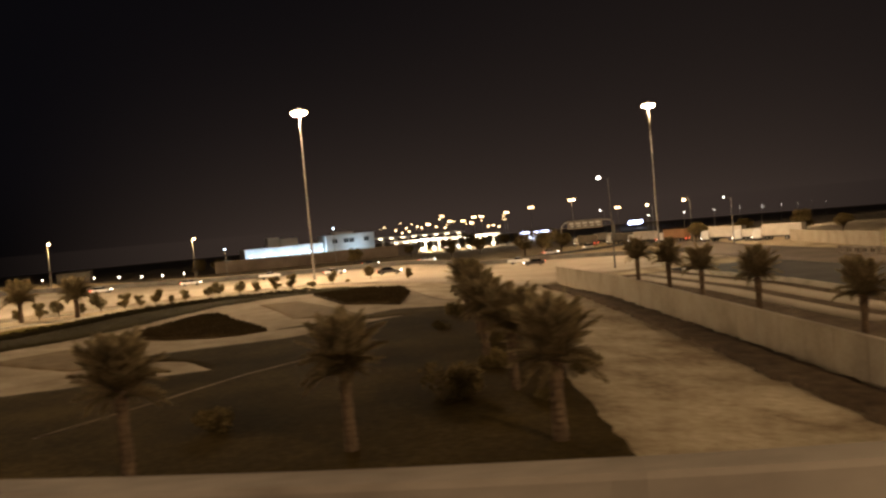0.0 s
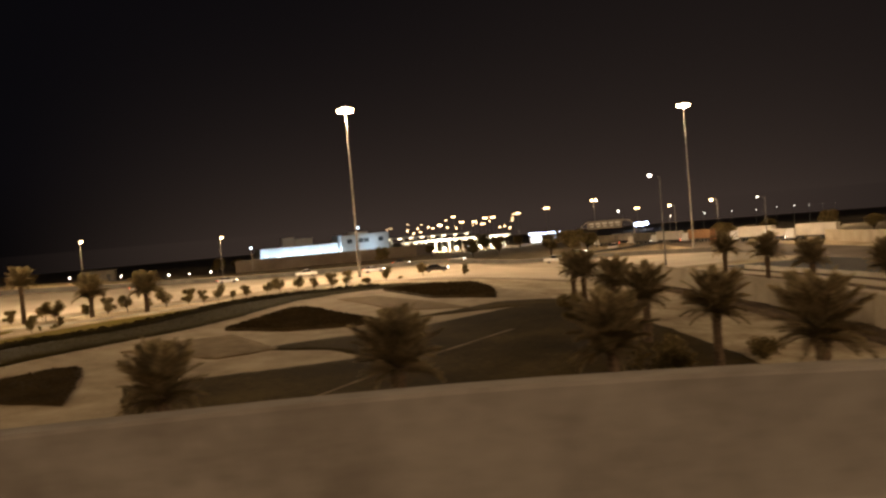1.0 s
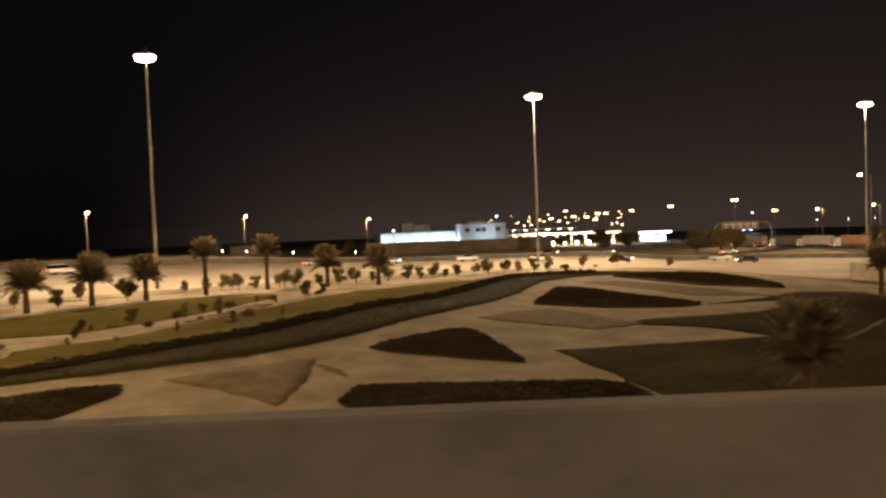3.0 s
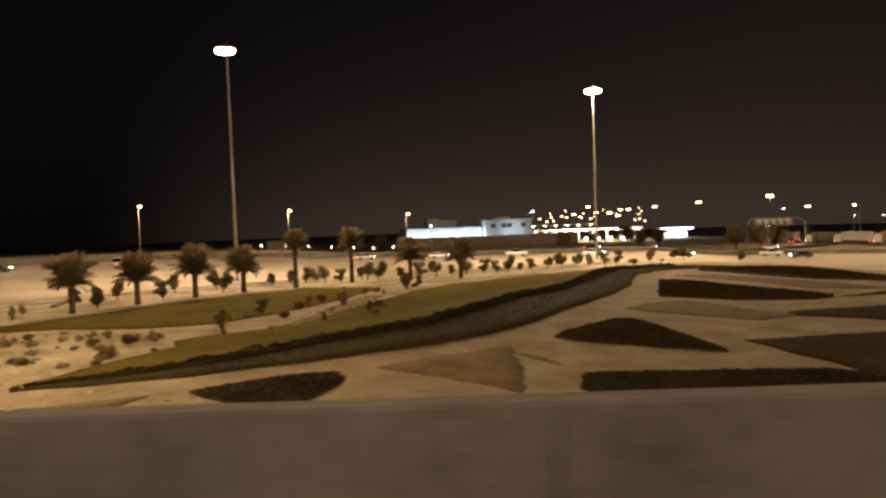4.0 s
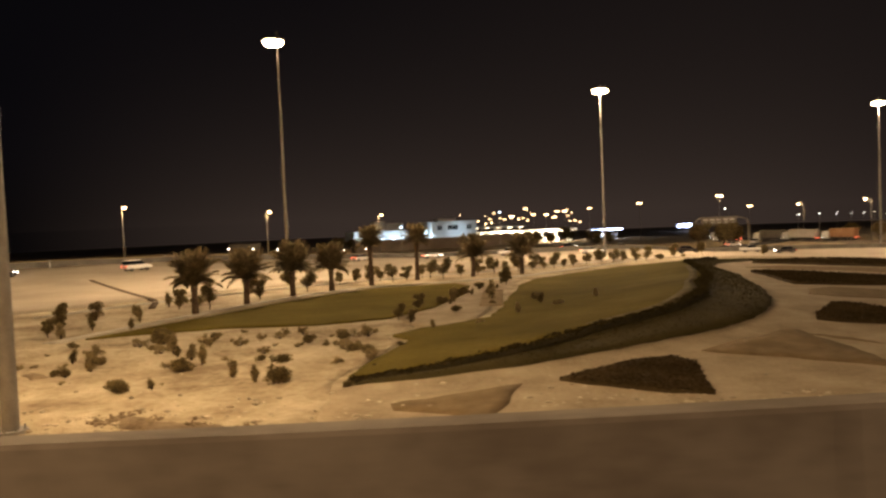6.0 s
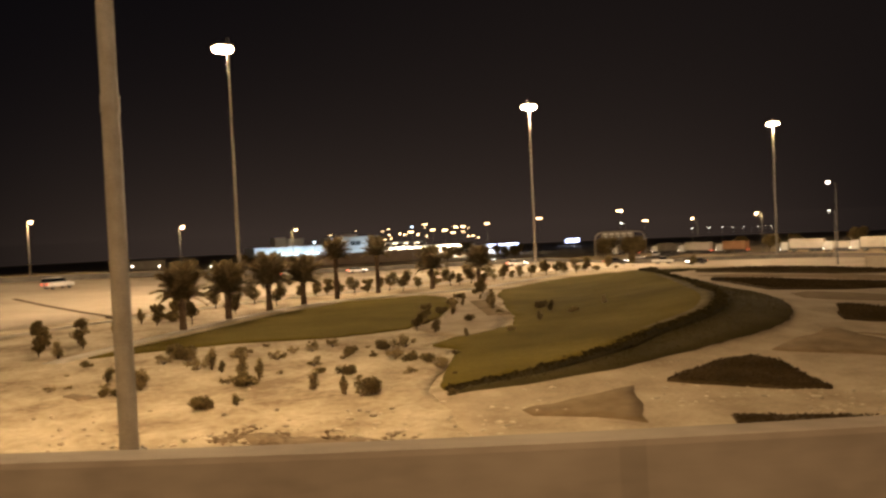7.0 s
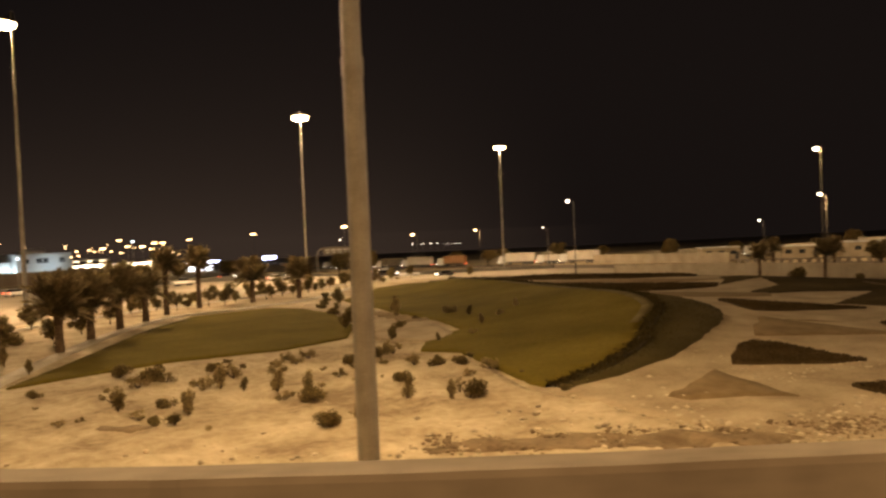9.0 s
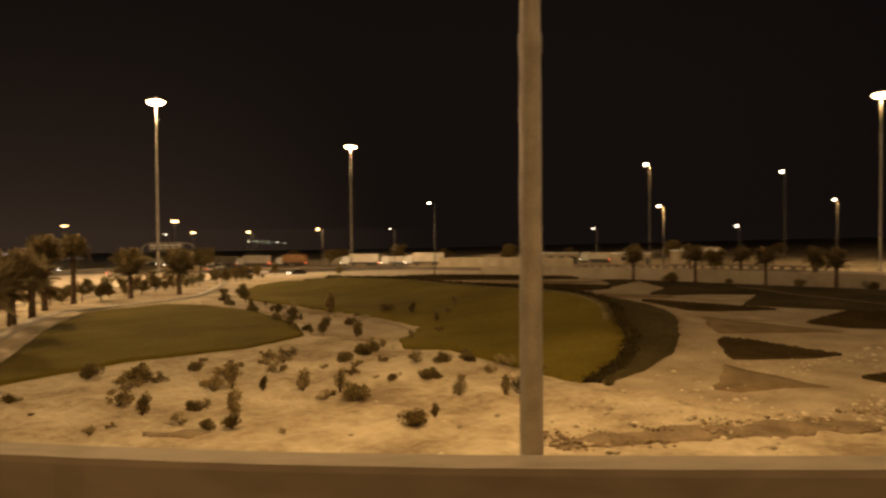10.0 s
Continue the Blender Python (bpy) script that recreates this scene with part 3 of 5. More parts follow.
# strip of paler grass: the light on the raised rim put into colour
RIM = [(-50.1, 44.9), (-47.1, 46.7), (-44.6, 48.5), (-42.7, 50.9), (-40.6, 54.4), (-38.4, 60.0), (-36.0, 65.2), (-32.6, 73.7), (-30.2, 81.0),
       (-29.7, 81.0), (-31.9, 73.7), (-35.3, 65.0), (-37.8, 60.0), (-39.8, 53.9), (-42.0, 50.3), (-44.1, 47.9), (-46.7, 46.1), (-49.7, 44.4)]
bed("lawn_rim", "pale grass strip painting the light along the lawn's raised rim", RIM, M_LITRIM, 0.095, amp=0.12, seed=15, category="lawn", bulge=brim)

# worn foot track across the dark lawn
strip("foot_track", [(-16.4, 35.2), (-15.4, 36.8), (-12.6, 41), (-9.5, 45.9), (-6, 50), (-2, 55)], 0.26, 0.095, M_SANDDARK, "thin pale trodden track across the dark lawn", "path", 2.0)
# freshly dug dark soil along the site wall, and scraped patches in the sand
bed("soil_heap", "low bank of dark dug soil along the site wall", [(18.6, 104), (20.4, 104), (21.4, 84), (21.6, 55), (21.4, 36), (21.2, 22), (18.4, 22), (18.6, 40), (19.0, 54), (19.2, 84)], M_DIRT, 0.3, amp=0.5, seed=31, category="soil bank")
ROUGH = [(-97, 52), (-95, 40), (-89, 30), (-80, 24), (-70, 20), (-63.5, 20), (-63.4, 36.5), (-63.6, 38.6), (-62.7, 41.4), (-61.3, 45.2), (-60.2, 49.4), (-61.1, 52.2), (-59.3, 54.6), (-59.2, 56), (-60.6, 58.4), (-66, 57.2), (-73, 58.2), (-82, 55.6), (-86, 60), (-95, 62)]
setting("rough_sand", "churned uneven pale sand with low humps and footprints", drape("rough_sand", wobble(ROUGH, 0.3, 1.5), 0.0, M_GROUND, 0.75, 0.4, 0.22), "sand")
for i, (x, y, rx, ry, turn) in enumerate(((-71.2, 32.9, 1.7, 0.6, -32), (-69.0, 31.6, 2.0, 1.0, -36), (-66.6, 29.6, 2.1, 0.95, -40), (-64.4, 27.6, 1.6, 0.7, -42), (-61.8, 26.6, 1.2, 0.4, -40), (-79.6, 44.6, 1.2, 0.4, -50))):
    setting("soil_patch", "uneven patch of darker damp soil on the sand", drape("soil_patch", wobble(blob(x, y, rx, ry, turn, 30 + i), 0.3, 0.4, 32 + i), 0.035, M_SANDDARK, 0.5, 0.3, 0.22, None, True), "soil patch")
bed("soil_patch", "short dark smear of soil on the pale walk", blob(-37.4, 40.8, 1.7, 0.28, -52, 61), M_BARK, 0.06, amp=0.15, seed=62, category="soil patch")
bed("gravel_walk", "pale sandy walk winding between the two lawns", [(-60.2, 61.0), (-56.9, 65.6), (-53.2, 76), (-51.4, 88), (-48.4, 93), (-44.6, 94), (-48.4, 83), (-51.7, 70), (-53.5, 60), (-56.6, 52.6), (-59, 56)], M_PATH, 0.04, amp=0.12, seed=34, category="path")
strip("kerb", [(-84, 57), (-78.4, 68), (-72, 79.4), (-63.4, 91.6), (-52, 96.5), (-44, 101), (-34, 113), (-22, 128)], 1.1, 0.07, M_KERB, "pale edging strip between lawn and shrub row", "kerb", 3.0)


strip("kerb", [(-92, 74), (-80, 89), (-68, 101.5), (-55, 110.5), (-43, 119), (-31, 127), (-20, 134), (-8, 138)], 0.35, 0.16, M_KERB, "raised pale kerb between shrub row and highway", "kerb", 3.0)
# narrow dark strip laid across the sand
strip("dark_line", [(-104, 121.5), (-97, 109), (-90, 96), (-85, 86), (-83, 78)], 0.6, 0.13, M_DIRT, "thin dark line across the sand", "trench", 3.0)


def marker_post(x, y):
    bm = bmesh.new()
    box(bm, 0, 0, 0.6, 0.22, 0.12, 1.5, 0.03)
    ob = thing("marker_post", "white roadside marker post with a dark band", "marker post", pose(x, y, land(x, y)), "marker posts")
    part("post", mesh_of("post", bm, M_WHITE), ob)
    bm = bmesh.new()
    box(bm, 0, 0, 1.1, 0.24, 0.14, 0.2, 0.02)
    part("band", mesh_of("band", bm, M_DARKSTEEL), ob)


for x, y in ((-106.5, 171.0), (-84, 195), (-122, 152)):
    marker_post(x, y)


def stones():
    rng = random.Random(5)
    V, F = [], []
    base = bmesh.new()
    bmesh.ops.create_icosphere(base, subdivisions=1, radius=1.0)
    bv = [v.co.copy() for v in base.verts]
    bf = [[v.index for v in f.verts] for f in base.faces]
    base.free()
    spots = [(rng.uniform(-96, -44), 0.0) for _ in range(6500)]
    for x, _ in spots:
        y = 24.5 + abs(rng.gauss(0, 5.5)) + max(0.0, (-x - 78) * 0.55)
        if noise.noise(Vector((x * 0.25, y * 0.25, 8.0))) < -0.05:
            continue
        s = 0.04 + 0.12 * rng.random() ** 3
        k = len(V)
        sq = (rng.uniform(0.7, 1.3), rng.uniform(0.7, 1.3), rng.uniform(0.4, 0.8))
        z = land(x, y)
        V += [(x + c.x * s * sq[0], y + c.y * s * sq[1], z + s * 0.2 + c.z * s * sq[2]) for c in bv]
        F += [tuple(i + k for i in f) for f in bf]
    thing("loose_stones", "scattered pale loose stones on the sand", "stones", kind="stuff", me=raw("loose_stones", V, F, M_STONE))


stones()

def soil_clods():
    """Lumps of dug earth strewn over the damp patches."""
    rng = random.Random(9)
    V, F = [], []
    base = bmesh.new()
    bmesh.ops.create_icosphere(base, subdivisions=1, radius=1.0)
    bv = [v.co.copy() for v in base.verts]
    bf = [[v.index for v in f.verts] for f in base.faces]
    base.free()
    for _ in range(1500):
        t = rng.random()
        x = -72.5 + 13.0 * t + rng.gauss(0, 0.9)
        y = 34.2 - 9.0 * t + rng.gauss(0, 0.55)
        if noise.noise(Vector((x * 0.6, y * 0.6, 4.0))) < -0.02:
            continue
        s = 0.03 + 0.09 * rng.random() ** 3
        k = len(V)
        sq = (rng.uniform(0.7, 1.4), rng.uniform(0.7, 1.4), rng.uniform(0.4, 0.9))
        z = land(x, y)
        V += [(x + c.x * s * sq[0] * rng.uniform(0.8, 1.2), y + c.y * s * sq[1], z + 0.05 + c.z * s * sq[2]) for c in bv]
        F += [tuple(i + k for i in f) for f in bf]
    thing("soil_clods", "dark lumps of dug earth strewn over sand", "soil", kind="stuff", me=raw("soil_clods", V, F, M_SANDDARK))


soil_clods()


def garden_steps():
    ob = thing("garden_steps", "short flight of pale shallow steps in the winding walk", "steps", kind="structure")
    bm = bmesh.new()
    box(bm, 0, 0, 0, 1.9, 0.5, 0.2, 0.02)
    me = mesh_of("tread", bm, M_PATH)
    for k in range(8):
        t = k / 7
        x, y = -52.6 + 2.0 * t, 64.5 + 13.0 * t
        part("tread", me, ob, pose(x, y, land(x, y) + 0.06, 0, 0, -8))


garden_steps()

# ---------------------------------------------------------------- masts and lamps
def mast(x, y, top, label, watts, heads=8, base_r=0.33, ring=0.95, light=True, taper=0.36, color=(1.0, 0.68, 0.37), head=(0.0, 0.0), lengths=3):
    """A tall lighting mast: tapered pole in three lengths, base, head ring and floodlights."""
    z0 = land(x, y)
    H = top - z0
    ob = thing("light_mast", label, "light mast", pose(x, y, z0), "high lighting masts")
    r = [base_r * (1 - (1 - taper) * k / lengths) for k in range(lengths + 1)]
    for k in range(lengths):
        a, b = H * k / lengths, H * (k + 1) / lengths
        bm = bmesh.new()
        tube(bm, (0, 0, a), (0, 0, b), r[k], r[k + 1] * 1.04, 14, k == lengths - 1)
        part("pole_section", mesh_of("pole_section", bm, M_STEEL), ob)
        if k:
            bm = bmesh.new()
            tube(bm, (0, 0, a - 0.5), (0, 0, a + 0.05), r[k] * 1.12, r[k] * 1.12, 14)
            part("collar", mesh_of("collar", bm, M_STEEL), ob)
    bm = bmesh.new()
    tube(bm, (0, 0, -0.3), (0, 0, 0.12), base_r * 1.9, base_r * 1.9, 16)
    for k in range(8):
        a = k * math.pi / 4
        tube(bm, (base_r * 1.6 * math.cos(a), base_r * 1.6 * math.sin(a), 0.1), (base_r * 1.6 * math.cos(a), base_r * 1.6 * math.sin(a), 0.24), 0.04, 0.04, 6)
    part("base_plate", mesh_of("base_plate", bm, M_STEEL), ob)
    bm = bmesh.new()
    n = 20
    hx, hy = head
    pts = [(hx + ring * math.cos(2 * math.pi * k / n), hy + ring * math.sin(2 * math.pi * k / n), H - 0.1) for k in range(n)]
    for a, b in zip(pts, pts[1:] + pts[:1]):
        tube(bm, a, b, 0.06, 0.06, 6)
    for k in range(4):
        a = k * math.pi / 2
        tube(bm, (0, 0, H - 0.1), (hx + ring * math.cos(a), hy + ring * math.sin(a), H - 0.1), 0.05, 0.05, 6)
    tube(bm, (0, 0, H - 0.5), (0, 0, H + 0.5), 0.3, 0.22, 12)
    part("head_ring", mesh_of("head_ring", bm, M_DARKSTEEL), ob)
    lampmesh = floodlight()
    for k in range(heads):
        a = 2 * math.pi * k / heads
        part("floodlight", lampmesh, ob, pose(hx + (ring + 0.28) * math.cos(a), hy + (ring + 0.28) * math.sin(a), H - 0.32, 0, 28, math.degrees(a)))
    if light:
        lamp_light("mast_light", x + head[0], y + head[1], top - 1.1, watts, color)
    return ob


FLOOD = []


def floodlight():
    if not FLOOD:
        bm = bmesh.new()
        box(bm, 0, 0, 0.22, 0.7, 0.8, 0.3, 0.05, 0)
        box(bm, 0, 0, -0.22, 0.78, 0.84, 0.6, 0.12, 1)
        FLOOD.append(mesh_of("floodlight", bm, [M_DARKSTEEL, G_MAST]))
    return FLOOD[0]


mast(-73.9, 109.8, 32.4, "tall tapered steel lighting mast beside the palm lawn", 84000, base_r=0.26, ring=0.75, head=(-0.7, 1.5))
mast(-16.8, 158.0, 31.5, "tall steel lighting mast at the edge of the highway", 130000, base_r=0.26)
mast(64.5, 194.0, 31.7, "tall steel lighting mast by the lorry road", 82000, base_r=0.26)
mast(-75.5, 32.6, 24.8, "tall thick steel lighting mast rising from the stony sand", 32000, taper=0.75, lengths=2, color=(1.0, 0.66, 0.32))
mast(80.0, 58.0, 33.0, "tall steel lighting mast beyond the site wall", 34000, base_r=0.26)
# mast added out of view, to brighten the sand and lawn on the right
mast(38.0, -26.0, 33.0, "added unseen steel lighting mast on the outer side of the ramp", 70000, base_r=0.26, color=(1.0, 0.65, 0.33))
mast(-128.0, 84.0, 31.0, "tall steel lighting mast on the sandy plain", 19000, base_r=0.26)

STREET = {}
RAMP_LAMPS = ((6, 1500, (1.0, 0.64, 0.31)), (18, 1300, (1.0, 0.65, 0.34)), (52, 1000, (1.0, 0.76, 0.54)), (78, 1700, (1.0, 0.76, 0.56)), (100, 4200, (1.0, 0.6, 0.27)), (118, 4600, (1.0, 0.58, 0.24)), (138, 3000, (1.0, 0.57, 0.22)))


def street_lamp(x, y, head_z, yaw, label, double=False, cool=False, size=1.0, light=0):
    """A street lamp: tapered pole, one or two arms, and lamp heads with glowing lenses."""
    if not double:
        x, y = x - 1.7 * math.cos(math.radians(yaw)), y - 1.7 * math.sin(math.radians(yaw))
    z0 = land(x, y)
    H = head_z - z0
    ob = thing("street_lamp", label, "street lamp", pose(x, y, z0, 0, 0, yaw), "street lamps")
    bm = bmesh.new()
    tube(bm, (0, 0, -0.2), (0, 0, 0.5), 0.2, 0.17, 10)
    tube(bm, (0, 0, 0.5), (0, 0, H), 0.14, 0.08, 10)
    part("pole", mesh_of("pole", bm, M_POLE), ob)
    for s in ((1, -1) if double else (1,)):
        bm = bmesh.new()
        reach = 0.62 if double else 1.5
        pipe(bm, [(0, 0, H - 0.5), (reach * 0.35 * s, 0, H + 0.05), (reach * s, 0, H + 0.2)], [0.05, 0.05, 0.04], 6)
        part("arm", mesh_of("arm", bm, M_POLE), ob)
        key = (cool, round(size, 1))
        if key not in STREET:
            bm = bmesh.new()
            box(bm, 0, 0, 0.16 * size, 1.0 * size, 0.5 * size, 0.16 * size, 0.04, 0)
            r = bmesh.ops.create_icosphere(bm, subdivisions=2, radius=0.42 * size)
            for v in r["verts"]:
                v.co.z = v.co.z * 0.8 - 0.1 * size
                for f in v.link_faces:
                    f.material_index = 1
            STREET[key] = mesh_of("lamp_head", bm, [M_POLE, G_COOL if cool else G_STREET])
        part("lamp_head", STREET[key], ob, pose((0.75 if double else 1.7) * s, 0, H + 0.15))
    if light:
        lamp_light("street_or_fill_light", x + 1.2 * math.cos(math.radians(yaw)), y + 1.2 * math.sin(math.radians(yaw)), head_z - 0.6, light, radius=0.4)
    return ob


# lamps on the outer side of the ramp, behind the camera
for i, w, c in RAMP_LAMPS:
    p, d = EDGE[i], (EDGE[i + 1] - EDGE[i - 1]).normalized()
    q = p - Vector((d.y, -d.x, 0)) * 13.2
    yaw = math.degrees(math.atan2(-d.x, d.y))
    ob = street_lamp(q.x, q.y, p.z + 9.0, yaw, "street lamp on the outer edge of the raised ramp", size=0.8)
    lamp_light("ramp_light", q.x + 1.7 * d.y, q.y - 1.7 * d.x, p.z + 8.6, w, c, 0.4)
# along the far edge of the highway
for x, y, z, w in ((-115.8, 176.6, 12.0, 5000), (-90.4, 213.5, 10.3, 5000), (-61.2, 246, 8.4, 5000), (-150.0, 172.0, 15.4, 5000)):
    street_lamp(x, y, z, -55, "single-arm street lamp with a warm glowing head along the highway", size=0.95, light=w)
# near the lorries and the interchange
street_lamp(35.8, 137.2, 12.55, 178, "slender street lamp behind the end of the site wall", cool=True, size=0.8)
street_lamp(66.1, 294.2, 10.5, 0, "double-arm street lamp glowing warm beside the side road", True, size=1.1, light=7000)
street_lamp(67.4, 391.8, 9.4, 0, "double-arm street lamp glowing warm near the petrol station", True, size=1.2)
street_lamp(91.0, 322.0, 6.0, 20, "double-arm street lamp behind the sign gantry", True, size=1.0)
street_lamp(87.0, 236.0, 7.1, 160, "single-arm lamp above the queued lorries", size=1.0, light=3000)
street_lamp(90.5, 282.0, 6.2, 160, "single-arm lamp among the queued lorries", size=1.1, light=3000)
for x, z, big in ((70.3, 8.1, 1.3), (54.2, 6.9, 1.3), (49.4, 6.9, 1.3), (42.4, 5.2, 1.3), (47.6, 3.4, 1.2), (34.2, 5.6, 1.2), (29.4, 9.3, 1.1), (20.3, 4.9, 1.3)):
    street_lamp(x, 500.0, z, 0, "distant double-arm street lamp at the toll plaza", True, size=big, light=5000 if x in (42.4, 20.3) else 0)
for x, z in ((62.0, 0.7), (65.6, -0.5), (58.8, 0.4), (31.0, 1.9), (25.5, 3.0), (16.3, 3.2), (13.6, 4.2), (8.3, 1.4), (6.5, 3.8), (3.7, 0.9), (-0.1, 2.8)):
    street_lamp(x, 500.0 + 2.5 * (x % 3), z, 0, "distant single street lamp by the toll plaza", size=1.15)
street_lamp(88.4, 340.0, 5.2, 170, "small street lamp behind the sign gantry", size=0.7, cool=True)
street_lamp(74.0, 101.8, 11.7, 165, "street lamp with a bright head beyond the site wall", size=0.8, cool=True, light=5000)
street_lamp(121.0, 128.7, 25.4, 170, "very tall lamp with one bright head beyond the wall", size=1.5, cool=True, light=9000)
street_lamp(145.4, 98.2, 22.9, 170, "very tall lamp beyond the site wall", size=1.3, cool=True)
street_lamp(113.6, 75.5, 13.3, 170, "street lamp beyond the site wall", size=0.8, cool=True, light=2500)
street_lamp(161.6, 117.5, 7.2, 170, "low street lamp far beyond the site wall", size=0.9, cool=True)
street_lamp(120.4, 145.9, 6.6, 170, "low street lamp beyond the lorry road", size=0.6, cool=True)
street_lamp(82.6, 196.1, 6.9, 170, "small street lamp beside the lorry road", size=0.4, cool=True)
for k in range(9):
    street_lamp(91 + 23.4 * k, 283 + 27.3 * k, 2.4 - 0.65 * k, 56, "one of a long row of small distant street lamps", size=0.4, cool=True)
# bare fill lights without lamp posts, added to lift the black far ground
for x, y in ((158.0, 300.0), (215.0, 248.0), (252.0, 213.0), (190.0, 470.0), (300.0, 420.0)):
    lamp_light("street_or_fill_light", x, y, land(x, y) + 11.0, 9000, (1.0, 0.7, 0.4), 0.5)
def bollard_lamp(x, y, head_z):
    """A low post lamp with a round glowing head."""
    z0 = land(x, y)
    ob = thing("bollard_lamp", "low post lamp with a round warm-white head behind the road barrier", "lamp", pose(x, y, z0), "low lamps behind the barrier")
    bm = bmesh.new()
    tube(bm, (0, 0, -0.2), (0, 0, head_z - z0), 0.09, 0.07, 8)
    part("post", mesh_of("post", bm, M_STEEL), ob)
    bm = bmesh.new()
    bmesh.ops.create_icosphere(bm, subdivisions=2, radius=0.2)
    part("globe", mesh_of("globe", bm, G_COOL), ob, pose(0, 0, head_z - z0 + 0.3))


for x, y in ((-108.2, 248.6), (-100.9, 249.7), (-93.6, 250.6), (-86.4, 251.3), (-79.6, 251.8), (-73.2, 251.4), (-66.8, 252.2)):
    bollard_lamp(x, y, max(-2.2, land(x, y) + 1.0))


far_rng = random.Random(17)
for k in range(14):
    x, y = far_rng.uniform(-20, 95), far_rng.uniform(560, 760)
    street_lamp(x, y, far_rng.uniform(0.5, 7.5), far_rng.uniform(0, 180), "distant warm street lamp among the toll plaza lanes", k % 6 == 0, size=far_rng.uniform(0.6, 1.0))


# ---------------------------------------------------------------- plants
def frond_mesh(length, droop, seed):
    """An arching palm frond: rachis and many narrow leaflets on both sides."""
    rng = random.Random(seed)
    V, F = [], []
    n = 18
    P = []
    for i in range(n + 1):
        t = i / n
        P.append(Vector((length * (t - 0.12 * droop * t * t), 0, length * (0.34 * t - (0.24 + 0.5 * droop) * t * t))))
    for i in range(n):
        a, b = P[i], P[i + 1]
        w = 0.05 * (1 - i / n) + 0.012
        k = len(V)
        V += [(a.x, -w, a.z), (a.x, w, a.z), (b.x, w * 0.9, b.z), (b.x, -w * 0.9, b.z), (a.x, 0, a.z - w), (b.x, 0, b.z - w)]
        F += [(k, k + 1, k + 2, k + 3), (k + 1, k + 4, k + 5, k + 2), (k + 4, k, k + 3, k + 5)]
        if i < 2:
            continue
        for sub in (0.0, 0.33, 0.67):
            p = a.lerp(b, sub)
            t = (i + sub) / n
            ll = length * 0.5 * (0.55 + 0.9 * t) * (1.12 - t) * rng.uniform(0.8, 1.15)
            for s in (-1, 1):
                d = Vector((0.75 + 0.35 * t, s * (1.0 - 0.35 * t), 0.30 - 0.55 * t + rng.uniform(-0.25, 0.2))).normalized() * ll
                k = len(V)
                h = 0.05
                V += [(p.x - h, 0, p.z), (p.x + h, 0, p.z), (p.x + d.x, d.y, p.z + d.z), (p.x + d.x * 0.55 - h, d.y * 0.55, p.z + d.z * 0.6)]
                F += [(k, k + 1, k + 2, k + 3)]
    return raw("frond", V, F, M_FROND)


FRONDS = [frond_mesh(2.05, d, 40 + i) for i, d in enumerate((0.1, 0.45, 0.9, 1.35))]


def trunk_mesh(height, r, seed):
    rng = random.Random(seed)
    bm = bmesh.new()
    n, rings = 10, []
    steps = int(height / 0.11)
    for i in range(steps + 1):
        t = i / steps
        rr = r * (1.25 - 0.45 * t) * (1.0 + (0.09 if i % 2 else -0.03)) * (1 + 1.5 * max(0, t - 0.62))
        rings.append([bm.verts.new((rr * (1 + rng.uniform(-0.08, 0.08)) * math.cos(2 * math.pi * (k + 0.5 * (i % 2)) / n),
                                    rr * (1 + rng.uniform(-0.08, 0.08)) * math.sin(2 * math.pi * (k + 0.5 * (i % 2)) / n), height * t - 0.1)) for k in range(n)])
    for a, b in zip(rings, rings[1:]):
        for k in range(n):
            bm.faces.new((a[k], a[(k + 1) % n], b[(k + 1) % n], b[k]))
    bm.faces.new(rings[-1])
    return mesh_of("trunk", bm, M_TRUNK)


def palm(height, seed, label, group, r=0.26, fronds=78, size=1.0, lift=0):
    rng = random.Random(seed)
    ob = thing("date_palm", label, "palm tree", None, group)
    part("trunk", trunk_mesh(height, r, seed), ob)
    for i in range(fronds):
        t = i / fronds
        up = 86 - (92 - lift) * t ** 1.25 + rng.uniform(-9, 9)
        k = min(3, max(0, int(t * 2.6 + rng.uniform(-0.6, 0.6))))
        s = size * rng.uniform(0.78, 1.08) * (0.82 + 0.25 * math.sin(math.pi * min(1, t + 0.2)))
        m = pose(0, 0, height - 0.1 - 0.35 * t, 0, 0, i * 137.5 + rng.uniform(-14, 14)) @ pose(0, 0, 0, rng.uniform(-25, 25), -up + 18, 0) @ Matrix.Diagonal((s, s, s, 1))
        part("frond", FRONDS[k], ob, m)
    return ob


def stand(proto, x, y, yaw=0.0, s=1.0, sink=0.0, label=""):
    ob = copy_thing(proto, Matrix.Translation((x, y, land(x, y) - sink)) @ Euler((0, 0, math.radians(yaw))).to_matrix().to_4x4() @ Matrix.Diagonal((s, s, s, 1)))
    if label:
        ob["label"] = label
    return ob


def seat(ob, x, y, yaw, s=1.0):
    ob.matrix_basis = Matrix.Translation((x, y, land(x, y))) @ Euler((0, 0, math.radians(yaw))).to_matrix().to_4x4() @ Matrix.Diagonal((s, s, s, 1))


ROWLABEL = "young date palm with a bushy grey-green crown at the lawn's edge"
row_a = palm(2.9, 1, ROWLABEL, "palms along the lawn", 0.25, 86, 1.42, 36)
row_b = palm(5.0, 2, "taller date palm with a dense round crown at the lawn's edge", "palms along the lawn", 0.24, 80, 1.15, 36)
row_c = palm(2.7, 3, ROWLABEL, "palms along the lawn", 0.25, 82, 1.36, 40)
seat(row_a, -77.3, 70.8, 0)
seat(row_b, -62.6, 96.6, 20)
seat(row_c, -74.0, 77.2, 50)
